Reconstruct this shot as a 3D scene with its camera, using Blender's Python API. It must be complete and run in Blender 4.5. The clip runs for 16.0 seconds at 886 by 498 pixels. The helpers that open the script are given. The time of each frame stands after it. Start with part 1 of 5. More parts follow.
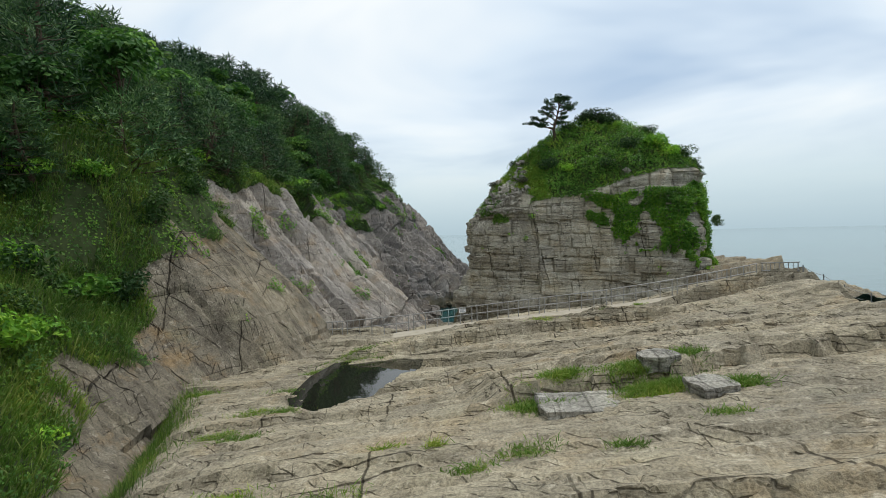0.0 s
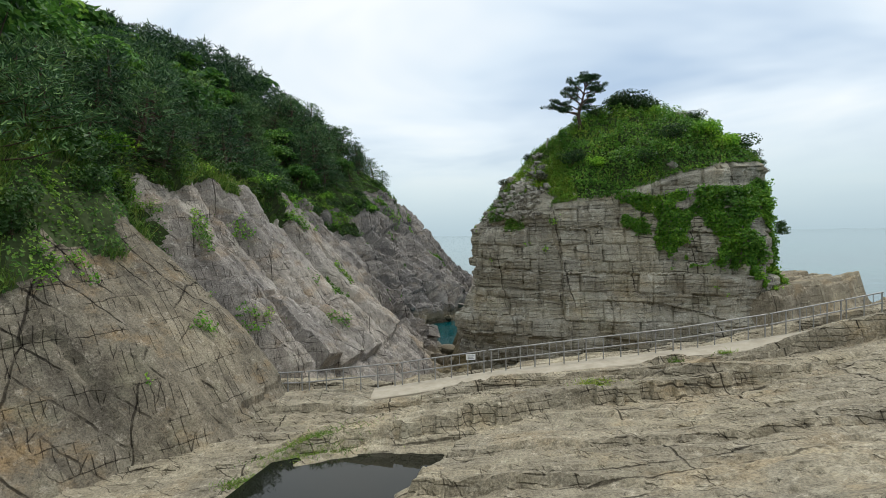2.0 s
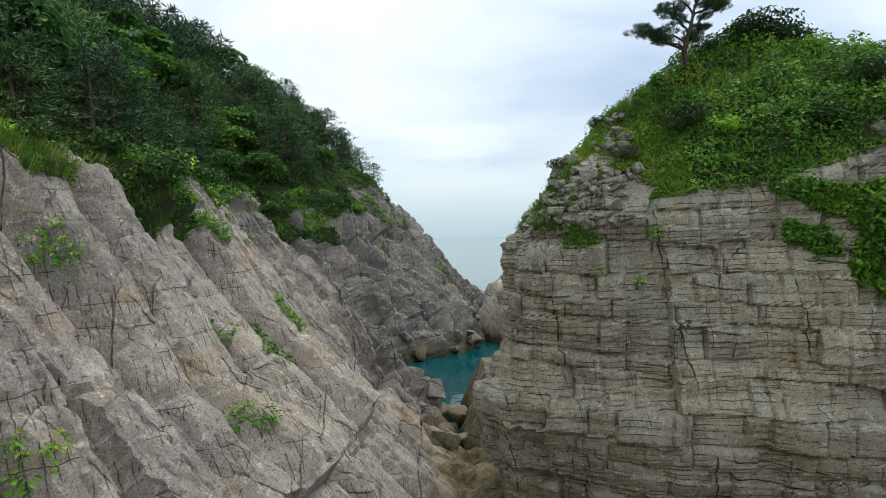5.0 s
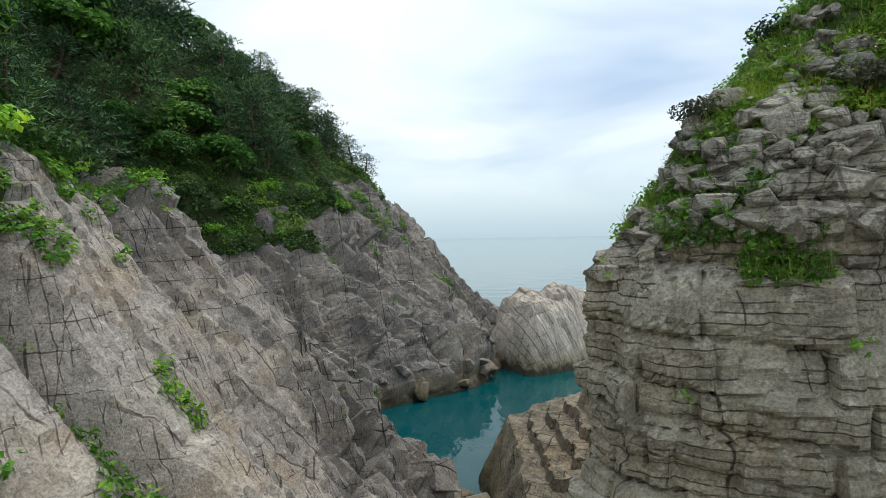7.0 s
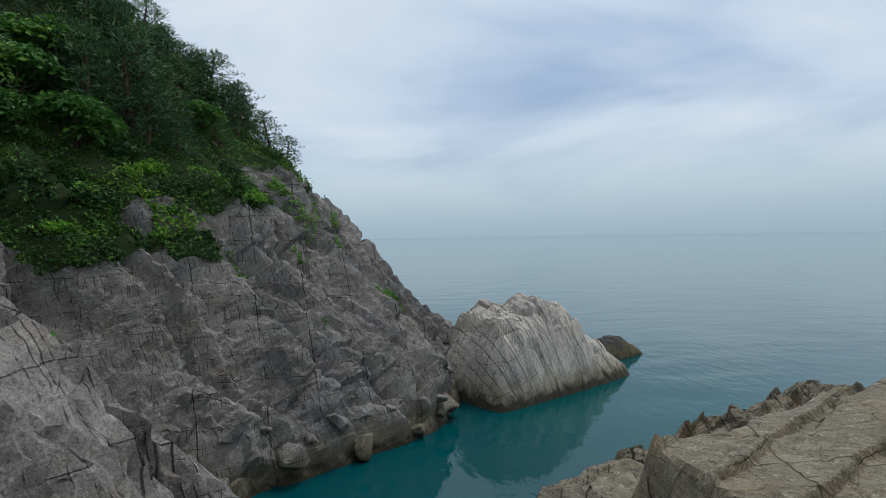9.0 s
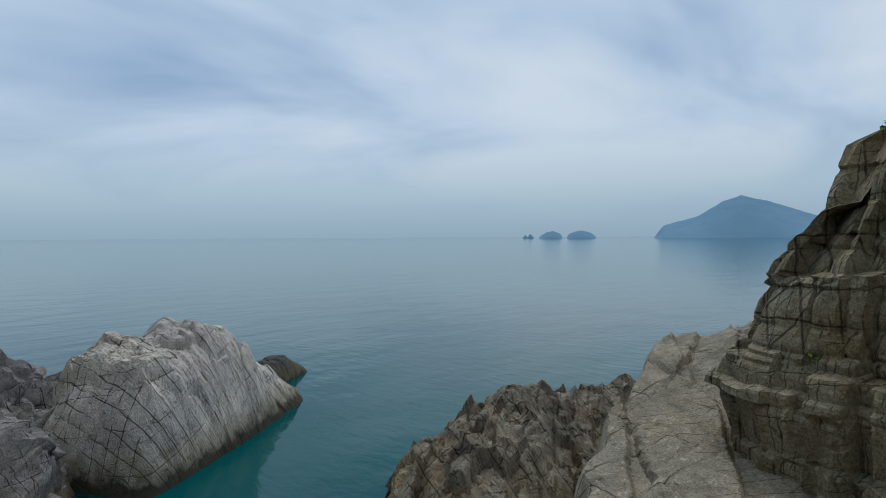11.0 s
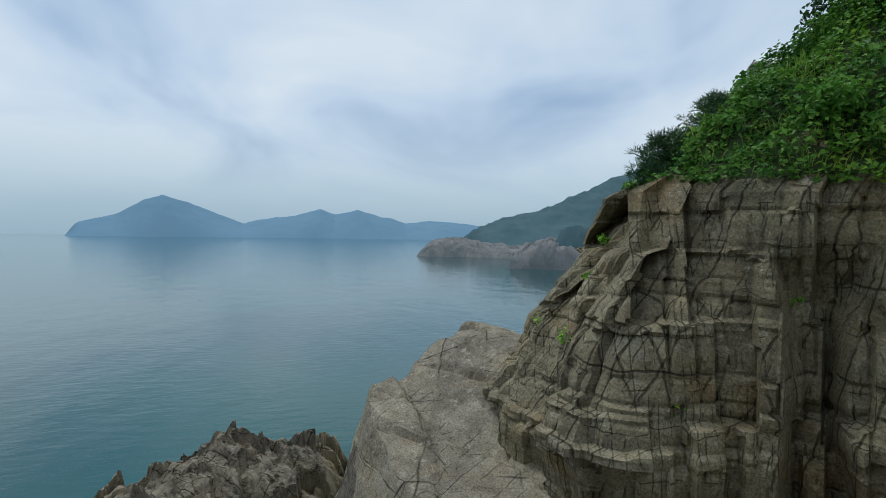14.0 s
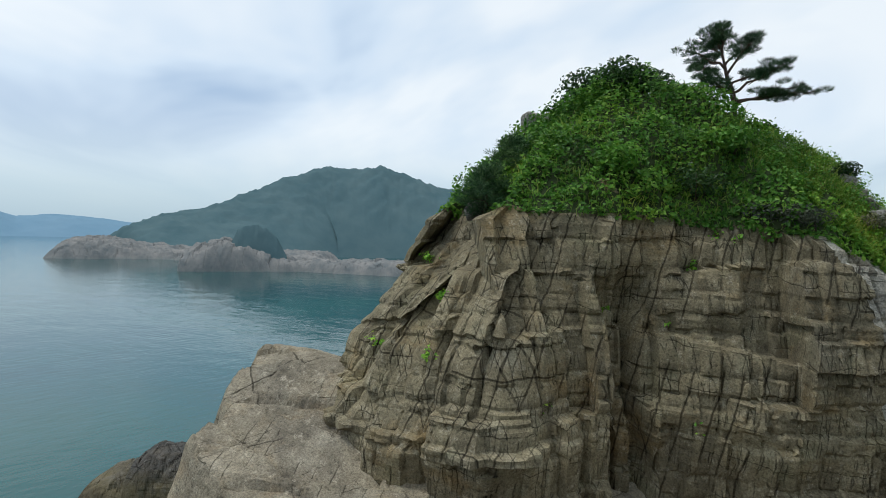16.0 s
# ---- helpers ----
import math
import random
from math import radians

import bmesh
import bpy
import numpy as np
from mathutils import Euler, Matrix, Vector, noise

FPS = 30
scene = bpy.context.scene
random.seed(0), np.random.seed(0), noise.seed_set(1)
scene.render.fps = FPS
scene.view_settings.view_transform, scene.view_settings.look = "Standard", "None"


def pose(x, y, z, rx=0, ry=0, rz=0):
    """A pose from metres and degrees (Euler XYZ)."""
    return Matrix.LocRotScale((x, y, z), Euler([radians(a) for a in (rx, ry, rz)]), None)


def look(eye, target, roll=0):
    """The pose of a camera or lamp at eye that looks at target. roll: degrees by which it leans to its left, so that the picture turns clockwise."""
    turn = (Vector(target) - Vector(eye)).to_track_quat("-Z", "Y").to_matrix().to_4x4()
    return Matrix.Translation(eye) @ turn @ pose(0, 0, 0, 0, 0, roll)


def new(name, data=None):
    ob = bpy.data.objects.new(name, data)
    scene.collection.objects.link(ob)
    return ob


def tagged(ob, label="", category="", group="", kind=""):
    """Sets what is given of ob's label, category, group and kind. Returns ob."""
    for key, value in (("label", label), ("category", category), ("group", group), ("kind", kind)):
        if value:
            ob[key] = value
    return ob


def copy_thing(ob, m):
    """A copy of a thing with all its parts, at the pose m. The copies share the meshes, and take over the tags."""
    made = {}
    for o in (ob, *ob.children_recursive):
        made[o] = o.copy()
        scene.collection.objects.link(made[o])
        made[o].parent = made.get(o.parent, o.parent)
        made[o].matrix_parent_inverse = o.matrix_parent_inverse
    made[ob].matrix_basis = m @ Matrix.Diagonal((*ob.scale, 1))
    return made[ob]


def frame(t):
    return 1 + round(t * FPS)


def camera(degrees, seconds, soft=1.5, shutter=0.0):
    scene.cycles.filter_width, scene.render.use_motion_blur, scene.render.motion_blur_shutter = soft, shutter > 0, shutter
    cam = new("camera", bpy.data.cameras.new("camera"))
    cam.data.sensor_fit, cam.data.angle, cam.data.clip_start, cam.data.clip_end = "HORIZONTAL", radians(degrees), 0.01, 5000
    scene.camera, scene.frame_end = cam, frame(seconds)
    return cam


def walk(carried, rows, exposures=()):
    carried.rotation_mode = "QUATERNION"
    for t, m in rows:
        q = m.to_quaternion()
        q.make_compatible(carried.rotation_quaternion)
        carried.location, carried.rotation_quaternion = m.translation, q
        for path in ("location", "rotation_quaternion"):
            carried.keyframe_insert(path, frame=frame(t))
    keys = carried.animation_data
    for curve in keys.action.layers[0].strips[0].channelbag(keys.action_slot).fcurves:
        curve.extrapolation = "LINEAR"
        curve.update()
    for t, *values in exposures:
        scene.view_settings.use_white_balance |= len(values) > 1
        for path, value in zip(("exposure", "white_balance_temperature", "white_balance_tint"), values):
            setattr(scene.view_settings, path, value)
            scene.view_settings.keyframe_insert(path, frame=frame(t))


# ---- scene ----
cam = camera(79.4, 16.0, soft=0.75)
METRES, EYE, TILT, LEAN, TURN = 85.0, 12.9, -1.6, 1.4, 0.0
ROWS = [
    (0.0, 0.0, 0.0, 0.0, -0.0, 0.0, -0.0),
    (0.5, -0.0009, 0.0274, 0.003, -0.13, 0.02, -0.07),
    (1.0, -0.0014, 0.0566, 0.0057, -0.22, 0.03, -0.11),
    (1.5, -0.0018, 0.0875, 0.0087, -0.27, 0.03, -0.17),
    (2.0, -0.002, 0.12, 0.0114, -0.28, 0.08, -0.21),
    (2.5, -0.0023, 0.1537, 0.0141, -0.27, 0.12, -0.27),
    (3.0, -0.003, 0.1887, 0.0172, -0.29, 0.13, -0.3),
    (3.5, -0.004, 0.2248, 0.0198, -0.31, 0.17, -0.32),
    (4.0, -0.0045, 0.2616, 0.0223, -0.25, 0.19, -0.36),
    (6.5, -0.0113, 0.4558, 0.0336, -0.12, 0.28, -0.43),
    (7.0, -0.0133, 0.4942, 0.0361, -0.11, 0.3, -0.45),
    (7.5, -0.0162, 0.5317, 0.0379, -0.19, 0.33, -0.43),
    (8.0, -0.0201, 0.5682, 0.0392, -1.1, 0.35, -0.36),
    (8.5, -0.0247, 0.6018, 0.0408, -3.52, 0.34, -0.32),
    (9.0, -0.0298, 0.635, 0.0419, -7.82, 0.38, -0.24),
    (9.5, -0.0345, 0.6679, 0.0423, -16.46, 0.51, -0.12),
    (10.0, -0.0377, 0.6998, 0.0431, -27.86, 0.63, 0.05),
    (12.5, -0.016, 0.8399, 0.0544, -75.31, 0.3, 1.18),
    (13.0, -0.0028, 0.863, 0.0581, -85.5, 0.07, 1.25),
    (13.5, 0.0122, 0.8835, 0.0621, -94.5, -0.18, 1.26),
    (14.0, 0.0265, 0.9022, 0.0655, -104.93, -0.38, 1.18),
    (14.5, 0.0386, 0.9198, 0.0685, -114.92, -0.59, 1.15),
    (15.0, 0.0497, 0.9357, 0.071, -122.61, -0.79, 1.06),
    (15.5, 0.0598, 0.9509, 0.0735, -131.25, -0.94, 0.92),
    (16.0, 0.0703, 0.9654, 0.0764, -139.75, -1.15, 0.84),
]
walk(cam, [(t, pose(0, 0, EYE, TILT, LEAN, TURN) @ pose(METRES * x, METRES * y, METRES * z, 90 + pitch, roll, yaw)) for t, x, y, z, yaw, pitch, roll in ROWS],
     [(0.0, 0.1, 6550, 7), (3.5, 0.2, 6600, 7), (7.0, 0.3, 6500, 7), (8.0, 0.15, 6400, 7), (9.0, -0.27, 6050, 7), (12.5, -0.48, 5750, 5), (14.5, -0.17, 6000, 6), (16.0, 0.04, 6250, 7)])

# ---- sky and sun: thin overcast, soft light from high in the north-east ----
SUN_AZ, SUN_EL = 62.0, 66.0          # degrees clockwise from +y, and above the horizon


def make_world():
    w = bpy.data.worlds.new("sky")
    scene.world = w
    w.use_nodes = True
    nt = w.node_tree
    nt.nodes.clear()
    N, K = nt.nodes.new, nt.links.new
    out, bg = N("ShaderNodeOutputWorld"), N("ShaderNodeBackground")
    sky = N("ShaderNodeTexSky")
    sky.sky_type, sky.sun_disc = "NISHITA", False
    sky.sun_elevation, sky.sun_rotation = radians(SUN_EL), radians(SUN_AZ)
    sky.dust_density = 3.0
    dim = N("ShaderNodeVectorMath"); dim.operation = "SCALE"; dim.inputs["Scale"].default_value = 0.1
    K(sky.outputs[0], dim.inputs[0])
    tc, sep = N("ShaderNodeTexCoord"), N("ShaderNodeSeparateXYZ")
    K(tc.outputs["Generated"], sep.inputs[0])
    # cloud layer: the direction thrown on a flat deck, so that clouds draw out to streaks near the horizon
    up = N("ShaderNodeMath"); up.operation = "MAXIMUM"; up.inputs[1].default_value = 0.0
    K(sep.outputs["Z"], up.inputs[0])
    den = N("ShaderNodeMath"); den.operation = "ADD"; den.inputs[1].default_value = 0.24
    K(up.outputs[0], den.inputs[0])
    dv = N("ShaderNodeVectorMath"); dv.operation = "DIVIDE"
    comb = N("ShaderNodeCombineXYZ")
    for i in range(3):
        K(den.outputs[0], comb.inputs[i])
    K(tc.outputs["Generated"], dv.inputs[0]); K(comb.outputs[0], dv.inputs[1])
    mp = N("ShaderNodeMapping"); mp.inputs["Rotation"].default_value = (0, 0, radians(25)); mp.inputs["Scale"].default_value = (0.82, 1.0, 0.5)
    mp.inputs["Location"].default_value = (1.3, 0.45, 0.0)
    sw = N("ShaderNodeMapping"); sw.inputs["Rotation"].default_value = (0, 0, radians(27))
    K(dv.outputs[0], sw.inputs[0]); K(sw.outputs[0], mp.inputs[0])
    n1 = N("ShaderNodeTexNoise"); n1.inputs["Scale"].default_value = 1.0; n1.inputs["Detail"].default_value = 4; n1.inputs["Roughness"].default_value = 0.5; n1.inputs["Distortion"].default_value = 0.5
    K(mp.outputs[0], n1.inputs["Vector"])
    r1 = N("ShaderNodeValToRGB")
    r1.color_ramp.elements[0].position, r1.color_ramp.elements[0].color = 0.34, (0.40, 0.53, 0.72, 1)
    r1.color_ramp.elements[1].position, r1.color_ramp.elements[1].color = 0.62, (0.93, 0.96, 0.99, 1)
    e = r1.color_ramp.elements.new(0.48); e.color = (0.70, 0.80, 0.92, 1)
    K(n1.outputs["Fac"], r1.inputs[0])
    # veil: haze that thickens towards the horizon
    hz = N("ShaderNodeMapRange"); hz.interpolation_type = "SMOOTHSTEP"
    for k, v in zip(("From Min", "From Max", "To Min", "To Max"), (0.0, 0.30, 1.0, 0.0)):
        hz.inputs[k].default_value = v
    K(sep.outputs["Z"], hz.inputs["Value"])
    hr = N("ShaderNodeValToRGB")
    hr.color_ramp.elements[0].position, hr.color_ramp.elements[0].color = 0.0, (0.42, 0.53, 0.60, 1)
    hr.color_ramp.elements[1].position, hr.color_ramp.elements[1].color = 0.20, (0.80, 0.86, 0.92, 1)
    e = hr.color_ramp.elements.new(0.08); e.color = (0.56, 0.67, 0.73, 1)
    K(sep.outputs["Z"], hr.inputs[0])
    m1 = N("ShaderNodeMix"); m1.data_type = "RGBA"; m1.inputs[0].default_value = 0.86
    K(dim.outputs[0], m1.inputs[6]); K(r1.outputs[0], m1.inputs[7])
    m2 = N("ShaderNodeMix"); m2.data_type = "RGBA"
    K(hz.outputs[0], m2.inputs[0]); K(m1.outputs[2], m2.inputs[6]); K(hr.outputs[0], m2.inputs[7])
    # the veil is thinner and brighter to the north
    sd = N("ShaderNodeVectorMath"); sd.operation = "DOT_PRODUCT"
    sd.inputs[1].default_value = (-0.35, 0.66, 0.66)
    K(tc.outputs["Generated"], sd.inputs[0])
    gl = N("ShaderNodeMapRange"); gl.interpolation_type = "SMOOTHSTEP"
    for k, v in zip(("From Min", "From Max", "To Min", "To Max"), (-0.1, 1.0, 1.02, 1.05)):
        gl.inputs[k].default_value = v
    K(sd.outputs["Value"], gl.inputs["Value"])
    fin = N("ShaderNodeVectorMath"); fin.operation = "SCALE"
    K(m2.outputs[2], fin.inputs[0]); K(gl.outputs[0], fin.inputs["Scale"])
    K(fin.outputs[0], bg.inputs["Color"])
    bg.inputs["Strength"].default_value = 1.0
    K(bg.outputs[0], out.inputs[0])


make_world()
sun = new("sun", bpy.data.lights.new("sun", "SUN"))
sun.data.energy, sun.data.angle, sun.data.color = 1.5, radians(14), (1.0, 0.95, 0.88)
_a, _e = radians(SUN_AZ), radians(SUN_EL)
sun.matrix_world = look((200 * math.sin(_a) * math.cos(_e), 200 * math.cos(_a) * math.cos(_e), 200 * math.sin(_e)), (0, 0, 0))

# ---- materials ----
def nodes_of(name, rough=0.8, spec=0.3):
    m = bpy.data.materials.new(name)
    m.use_nodes = True
    nt = m.node_tree
    b = nt.nodes["Principled BSDF"]
    b.inputs["Roughness"].default_value = rough
    b.inputs["Specular IOR Level"].default_value = spec
    return m, nt, nt.nodes.new, nt.links.new, b


def ramp(nt, src, stops):
    r = nt.nodes.new("ShaderNodeValToRGB")
    el = r.color_ramp.elements
    el[0].position, el[0].color = stops[0][0], (*stops[0][1], 1)
    el[1].position, el[1].color = stops[-1][0], (*stops[-1][1], 1)
    for p, c in stops[1:-1]:
        x = el.new(p); x.color = (*c, 1)
    nt.links.new(src, r.inputs[0])
    return r.outputs[0]


def tex(nt, vec, scale, detail=6, rough=0.6, stretch=None, turn=(0, 0, 0), dist=0.0):
    if stretch:
        mp = nt.nodes.new("ShaderNodeMapping")
        mp.inputs["Scale"].default_value = stretch
        mp.inputs["Rotation"].default_value = [radians(a) for a in turn]
        nt.links.new(vec, mp.inputs[0])
        vec = mp.outputs[0]
    n = nt.nodes.new("ShaderNodeTexNoise")
    n.inputs["Scale"].default_value, n.inputs["Detail"].default_value, n.inputs["Roughness"].default_value = scale, detail, rough
    n.inputs["Distortion"].default_value = dist
    nt.links.new(vec, n.inputs["Vector"])
    return n.outputs["Fac"]


def mixc(nt, fac, a, b, how="MIX"):
    m = nt.nodes.new("ShaderNodeMix")
    m.data_type, m.blend_type = "RGBA", how
    for s, v in ((0, fac), (6, a), (7, b)):
        if isinstance(v, (int, float)):
            m.inputs[s].default_value = v
        elif isinstance(v, tuple):
            m.inputs[s].default_value = (*v, 1)
        else:
            nt.links.new(v, m.inputs[s])
    return m.outputs[2]


def rock_mat(name, dark, mid, light, stretch, turn=(0, 0, 0), ochre=(0.33, 0.22, 0.11), ochre_amt=0.35, wet_z=1.2, moss=0.0, crack=0.6, lin=1.0, size=1.1):
    """Weathered jointed rock: planar blocks parted by thin straight joints, faint bedding, grain, rust, lichen and a tide line."""
    m, nt, N, K, b = nodes_of(name, 0.88, 0.18)
    g = N("ShaderNodeNewGeometry").outputs["Position"]
    ro = N("ShaderNodeMapping"); ro.inputs["Rotation"].default_value = [radians(a) for a in turn]
    K(g, ro.inputs[0])

    def vmath(op, a, c=None, s=None):
        n = N("ShaderNodeVectorMath"); n.operation = op
        K(a, n.inputs[0])
        if c is not None:
            if isinstance(c, tuple):
                n.inputs[1].default_value = c
            else:
                K(c, n.inputs[1])
        if s is not None:
            n.inputs["Scale"].default_value = s
        return n

    def mad(a, k, c):
        n = N("ShaderNodeMath"); n.operation = "MULTIPLY_ADD"; n.inputs[1].default_value = k
        K(a, n.inputs[0])
        if isinstance(c, (int, float)):
            n.inputs[2].default_value = c
        else:
            K(c, n.inputs[2])
        return n.outputs[0]

    wn = N("ShaderNodeTexNoise"); wn.inputs["Scale"].default_value = 0.7; wn.inputs["Detail"].default_value = 5; wn.inputs["Roughness"].default_value = 0.55
    K(g, wn.inputs["Vector"])
    bend = vmath("SCALE", vmath("SUBTRACT", wn.outputs["Color"], (0.5, 0.5, 0.5)).outputs[0], s=0.34).outputs[0]
    warp = vmath("ADD", ro.outputs[0], bend).outputs[0]
    free = vmath("ADD", g, bend).outputs[0]
    facing = N("ShaderNodeNewGeometry").outputs["True Normal"]
    back = Euler([radians(a) for a in turn]).to_matrix().transposed()
    wide_gap, small_gap = tex(nt, g, 0.34 / size, 4, 0.62), tex(nt, g, 1.1 / size, 4, 0.62)

    def between(v, lo, hi, p, q):
        r = N("ShaderNodeMapRange")
        for k, x in zip(("From Min", "From Max", "To Min", "To Max"), (lo, hi, p, q)):
            r.inputs[k].default_value = x
        K(v, r.inputs["Value"])
        return r.outputs[0]

    def times(p, q):
        n = N("ShaderNodeMath"); n.operation = "MULTIPLY"
        K(p, n.inputs[0]); K(q, n.inputs[1])
        return n.outputs[0]

    def joint_set(axis, spacing, wide, seed, gap, lo, hi):
        """One set of parallel joint planes, unevenly spaced, open only here and there: the joints and the tone of the sheets between."""
        d = back @ Vector(axis).normalized()
        w = mad(vmath("DOT_PRODUCT", free, tuple(d)).outputs["Value"], 1.0 / spacing, seed * 7.31)
        e, v = N("ShaderNodeTexVoronoi"), N("ShaderNodeTexVoronoi")
        e.feature = "DISTANCE_TO_EDGE"
        for n in (e, v):
            n.voronoi_dimensions = "1D"; n.inputs["Scale"].default_value = 1.0
            K(w, n.inputs["W"])
        line = between(e.outputs["Distance"], 0.4 * wide / spacing, wide / spacing, 1.0, 0.0)
        ab = N("ShaderNodeMath"); ab.operation = "ABSOLUTE"
        K(vmath("DOT_PRODUCT", facing, tuple(d)).outputs["Value"], ab.inputs[0])
        open_ = times(between(gap, lo, hi, 0.0, 1.0), between(ab.outputs[0], 0.70, 0.92, 1.0, 0.0))
        sp = N("ShaderNodeSeparateColor"); K(v.outputs["Color"], sp.inputs[0])
        return times(line, open_), sp.outputs[0]

    sets = []
    for i, (axis, st) in enumerate(zip(((1, 0.20, 0.14), (-0.22, 1, 0.16), (0.10, -0.14, 1)), stretch)):
        far = min(4.5, max(0.6, 1.25 * size / st))
        sets.append((*joint_set(axis, far, 0.045, i + 1, wide_gap, 0.45 + 0.04 * i, 0.52 + 0.04 * i), 1.0, 0.10, 0.05 * size))
        sets.append((*joint_set((axis[1] * 0.8 + axis[0], axis[1] + 0.1, axis[2] - 0.12), far * 0.34, 0.022, i + 5, small_gap, 0.50 - 0.02 * i, 0.57 - 0.02 * i), 0.8, 0.07, 0.022 * size))
    big = tex(nt, g, 0.16, 4, 0.6)
    med = tex(nt, g, 1.1, 6, 0.62)
    bed = tex(nt, warp, 0.9 / size, 5, 0.62, tuple(a ** 1.6 for a in stretch))
    fine = tex(nt, g, 14.0, 5, 0.75)
    chip = tex(nt, g, 4.6, 5, 0.7)
    c = ramp(nt, med, [(0.30, tuple(0.45 * a + 0.55 * q for a, q in zip(dark, mid))), (0.50, mid), (0.70, tuple(0.5 * a + 0.5 * q for a, q in zip(light, mid)))])
    for _, tone, _, v, _ in sets:
        c = mixc(nt, 1.0, c, ramp(nt, tone, [(0.0, (1 - v,) * 3), (1.0, (1 + v, 1 + v, 1 + 0.9 * v))]), "MULTIPLY")
    c = mixc(nt, lin, c, ramp(nt, bed, [(0.36, (0.72, 0.72, 0.73)), (0.47, (1.0, 1.0, 1.0)), (0.66, (1.15, 1.14, 1.12))]), "MULTIPLY")
    c = mixc(nt, 0.8, c, ramp(nt, big, [(0.34, (0.80, 0.81, 0.84)), (0.65, (1.14, 1.12, 1.07))]), "MULTIPLY")
    oc = tex(nt, g, 0.33, 7, 0.72, (1, 1, 1.6))
    c = mixc(nt, ramp(nt, oc, [(0.52, (0, 0, 0)), (0.70, (ochre_amt,) * 3)]), c, ochre)
    c = mixc(nt, ramp(nt, tex(nt, g, 2.3, 8, 0.78), [(0.56, (0, 0, 0)), (0.63, (0.45, 0.45, 0.45))]), c, tuple(min(0.62, a * 1.2) for a in light))
    if moss:
        c = mixc(nt, ramp(nt, tex(nt, g, 0.55, 8, 0.72), [(0.53, (0, 0, 0)), (0.68, (moss,) * 3)]), c, (0.12, 0.125, 0.05))
    c = mixc(nt, 1.0, c, ramp(nt, fine, [(0.40, (0.70, 0.70, 0.70)), (0.5, (1.0, 1.0, 1.0)), (0.60, (1.24, 1.24, 1.24))]), "MULTIPLY")
    c = mixc(nt, 0.9, c, ramp(nt, chip, [(0.36, (0.55, 0.55, 0.55)), (0.40, (0.97, 0.97, 0.97)), (0.64, (1.08, 1.08, 1.07))]), "MULTIPLY")
    for j, _, k, _, _ in sets:
        c = mixc(nt, mad(j, k * crack, 0.0), c, mixc(nt, 1.0, c, (0.16, 0.15, 0.14), "MULTIPLY"))
    if wet_z:
        sp = N("ShaderNodeSeparateXYZ"); K(g, sp.inputs[0])
        for lo, hi, amt, tint in ((0.9, 2.3, 0.55, (0.20, 0.16, 0.075)), (0.1, 0.9, 0.9, (0.045, 0.038, 0.026))):
            mr = N("ShaderNodeMapRange")
            for k, v in zip(("From Min", "From Max", "To Min", "To Max"), (wet_z + lo, wet_z + hi, amt, 0.0)):
                mr.inputs[k].default_value = v
            K(mad(med, 2.4, sp.outputs["Z"]), mr.inputs["Value"])
            c = mixc(nt, mr.outputs[0], c, tint)
    K(c, b.inputs["Base Color"])
    # relief in metres: slightly tilted blocks, open joints, bedding edges, grain
    h = mad(bed, 0.10, mad(chip, 0.06, mad(fine, 0.03, mad(med, 0.12, 0.0))))
    for j, tone, _, _, step in sets:
        h = mad(tone, step, mad(j, -0.05 * crack, h))
    bp = N("ShaderNodeBump"); bp.inputs["Strength"].default_value = 0.85; bp.inputs["Distance"].default_value = 1.0
    K(h, bp.inputs["Height"]); K(bp.outputs[0], b.inputs["Normal"])
    return m


def leaf_mat(name, a, bcol, c3, rough=0.6, trans=0.3):
    """Leaves whose green changes from leaf to leaf and from patch to patch."""
    m, nt, N, K, b = nodes_of(name, rough, 0.25)
    geo = N("ShaderNodeNewGeometry")
    tint = ramp(nt, geo.outputs["Random Per Island"], [(0.0, a), (0.6, bcol), (1.0, c3)])
    patch = tex(nt, geo.outputs["Position"], 0.35, 4, 0.6)
    oi = N("ShaderNodeObjectInfo")
    own = ramp(nt, oi.outputs["Random"], [(0.0, (0.55, 0.62, 0.66)), (0.5, (0.95, 0.97, 0.95)), (1.0, (1.45, 1.38, 1.15))])
    c = mixc(nt, 1.0, tint, ramp(nt, patch, [(0.30, (0.42, 0.50, 0.55)), (0.46, (0.85, 0.92, 0.9)), (0.56, (1.1, 1.08, 1.0)), (0.72, (1.75, 1.42, 1.15))]), "MULTIPLY")
    c = mixc(nt, 1.0, c, own, "MULTIPLY")
    K(c, b.inputs["Base Color"])
    tr = N("ShaderNodeBsdfTranslucent"); K(c, tr.inputs["Color"])
    mx = N("ShaderNodeMixShader"); mx.inputs[0].default_value = trans
    K(b.outputs[0], mx.inputs[1]); K(tr.outputs[0], mx.inputs[2])
    K(mx.outputs[0], nt.nodes["Material Output"].inputs["Surface"])
    return m


def plain_mat(name, c1, c2, scale, rough=0.8, metal=0.0, spec=0.3, bump=0.02):
    m, nt, N, K, b = nodes_of(name, rough, spec)
    g = N("ShaderNodeNewGeometry").outputs["Position"]
    n = tex(nt, g, scale, 7, 0.65)
    K(ramp(nt, n, [(0.32, c1), (0.68, c2)]), b.inputs["Base Color"])
    b.inputs["Metallic"].default_value = metal
    bp = N("ShaderNodeBump"); bp.inputs["Strength"].default_value = 0.7; bp.inputs["Distance"].default_value = bump
    K(n, bp.inputs["Height"]); K(bp.outputs[0], b.inputs["Normal"])
    return m


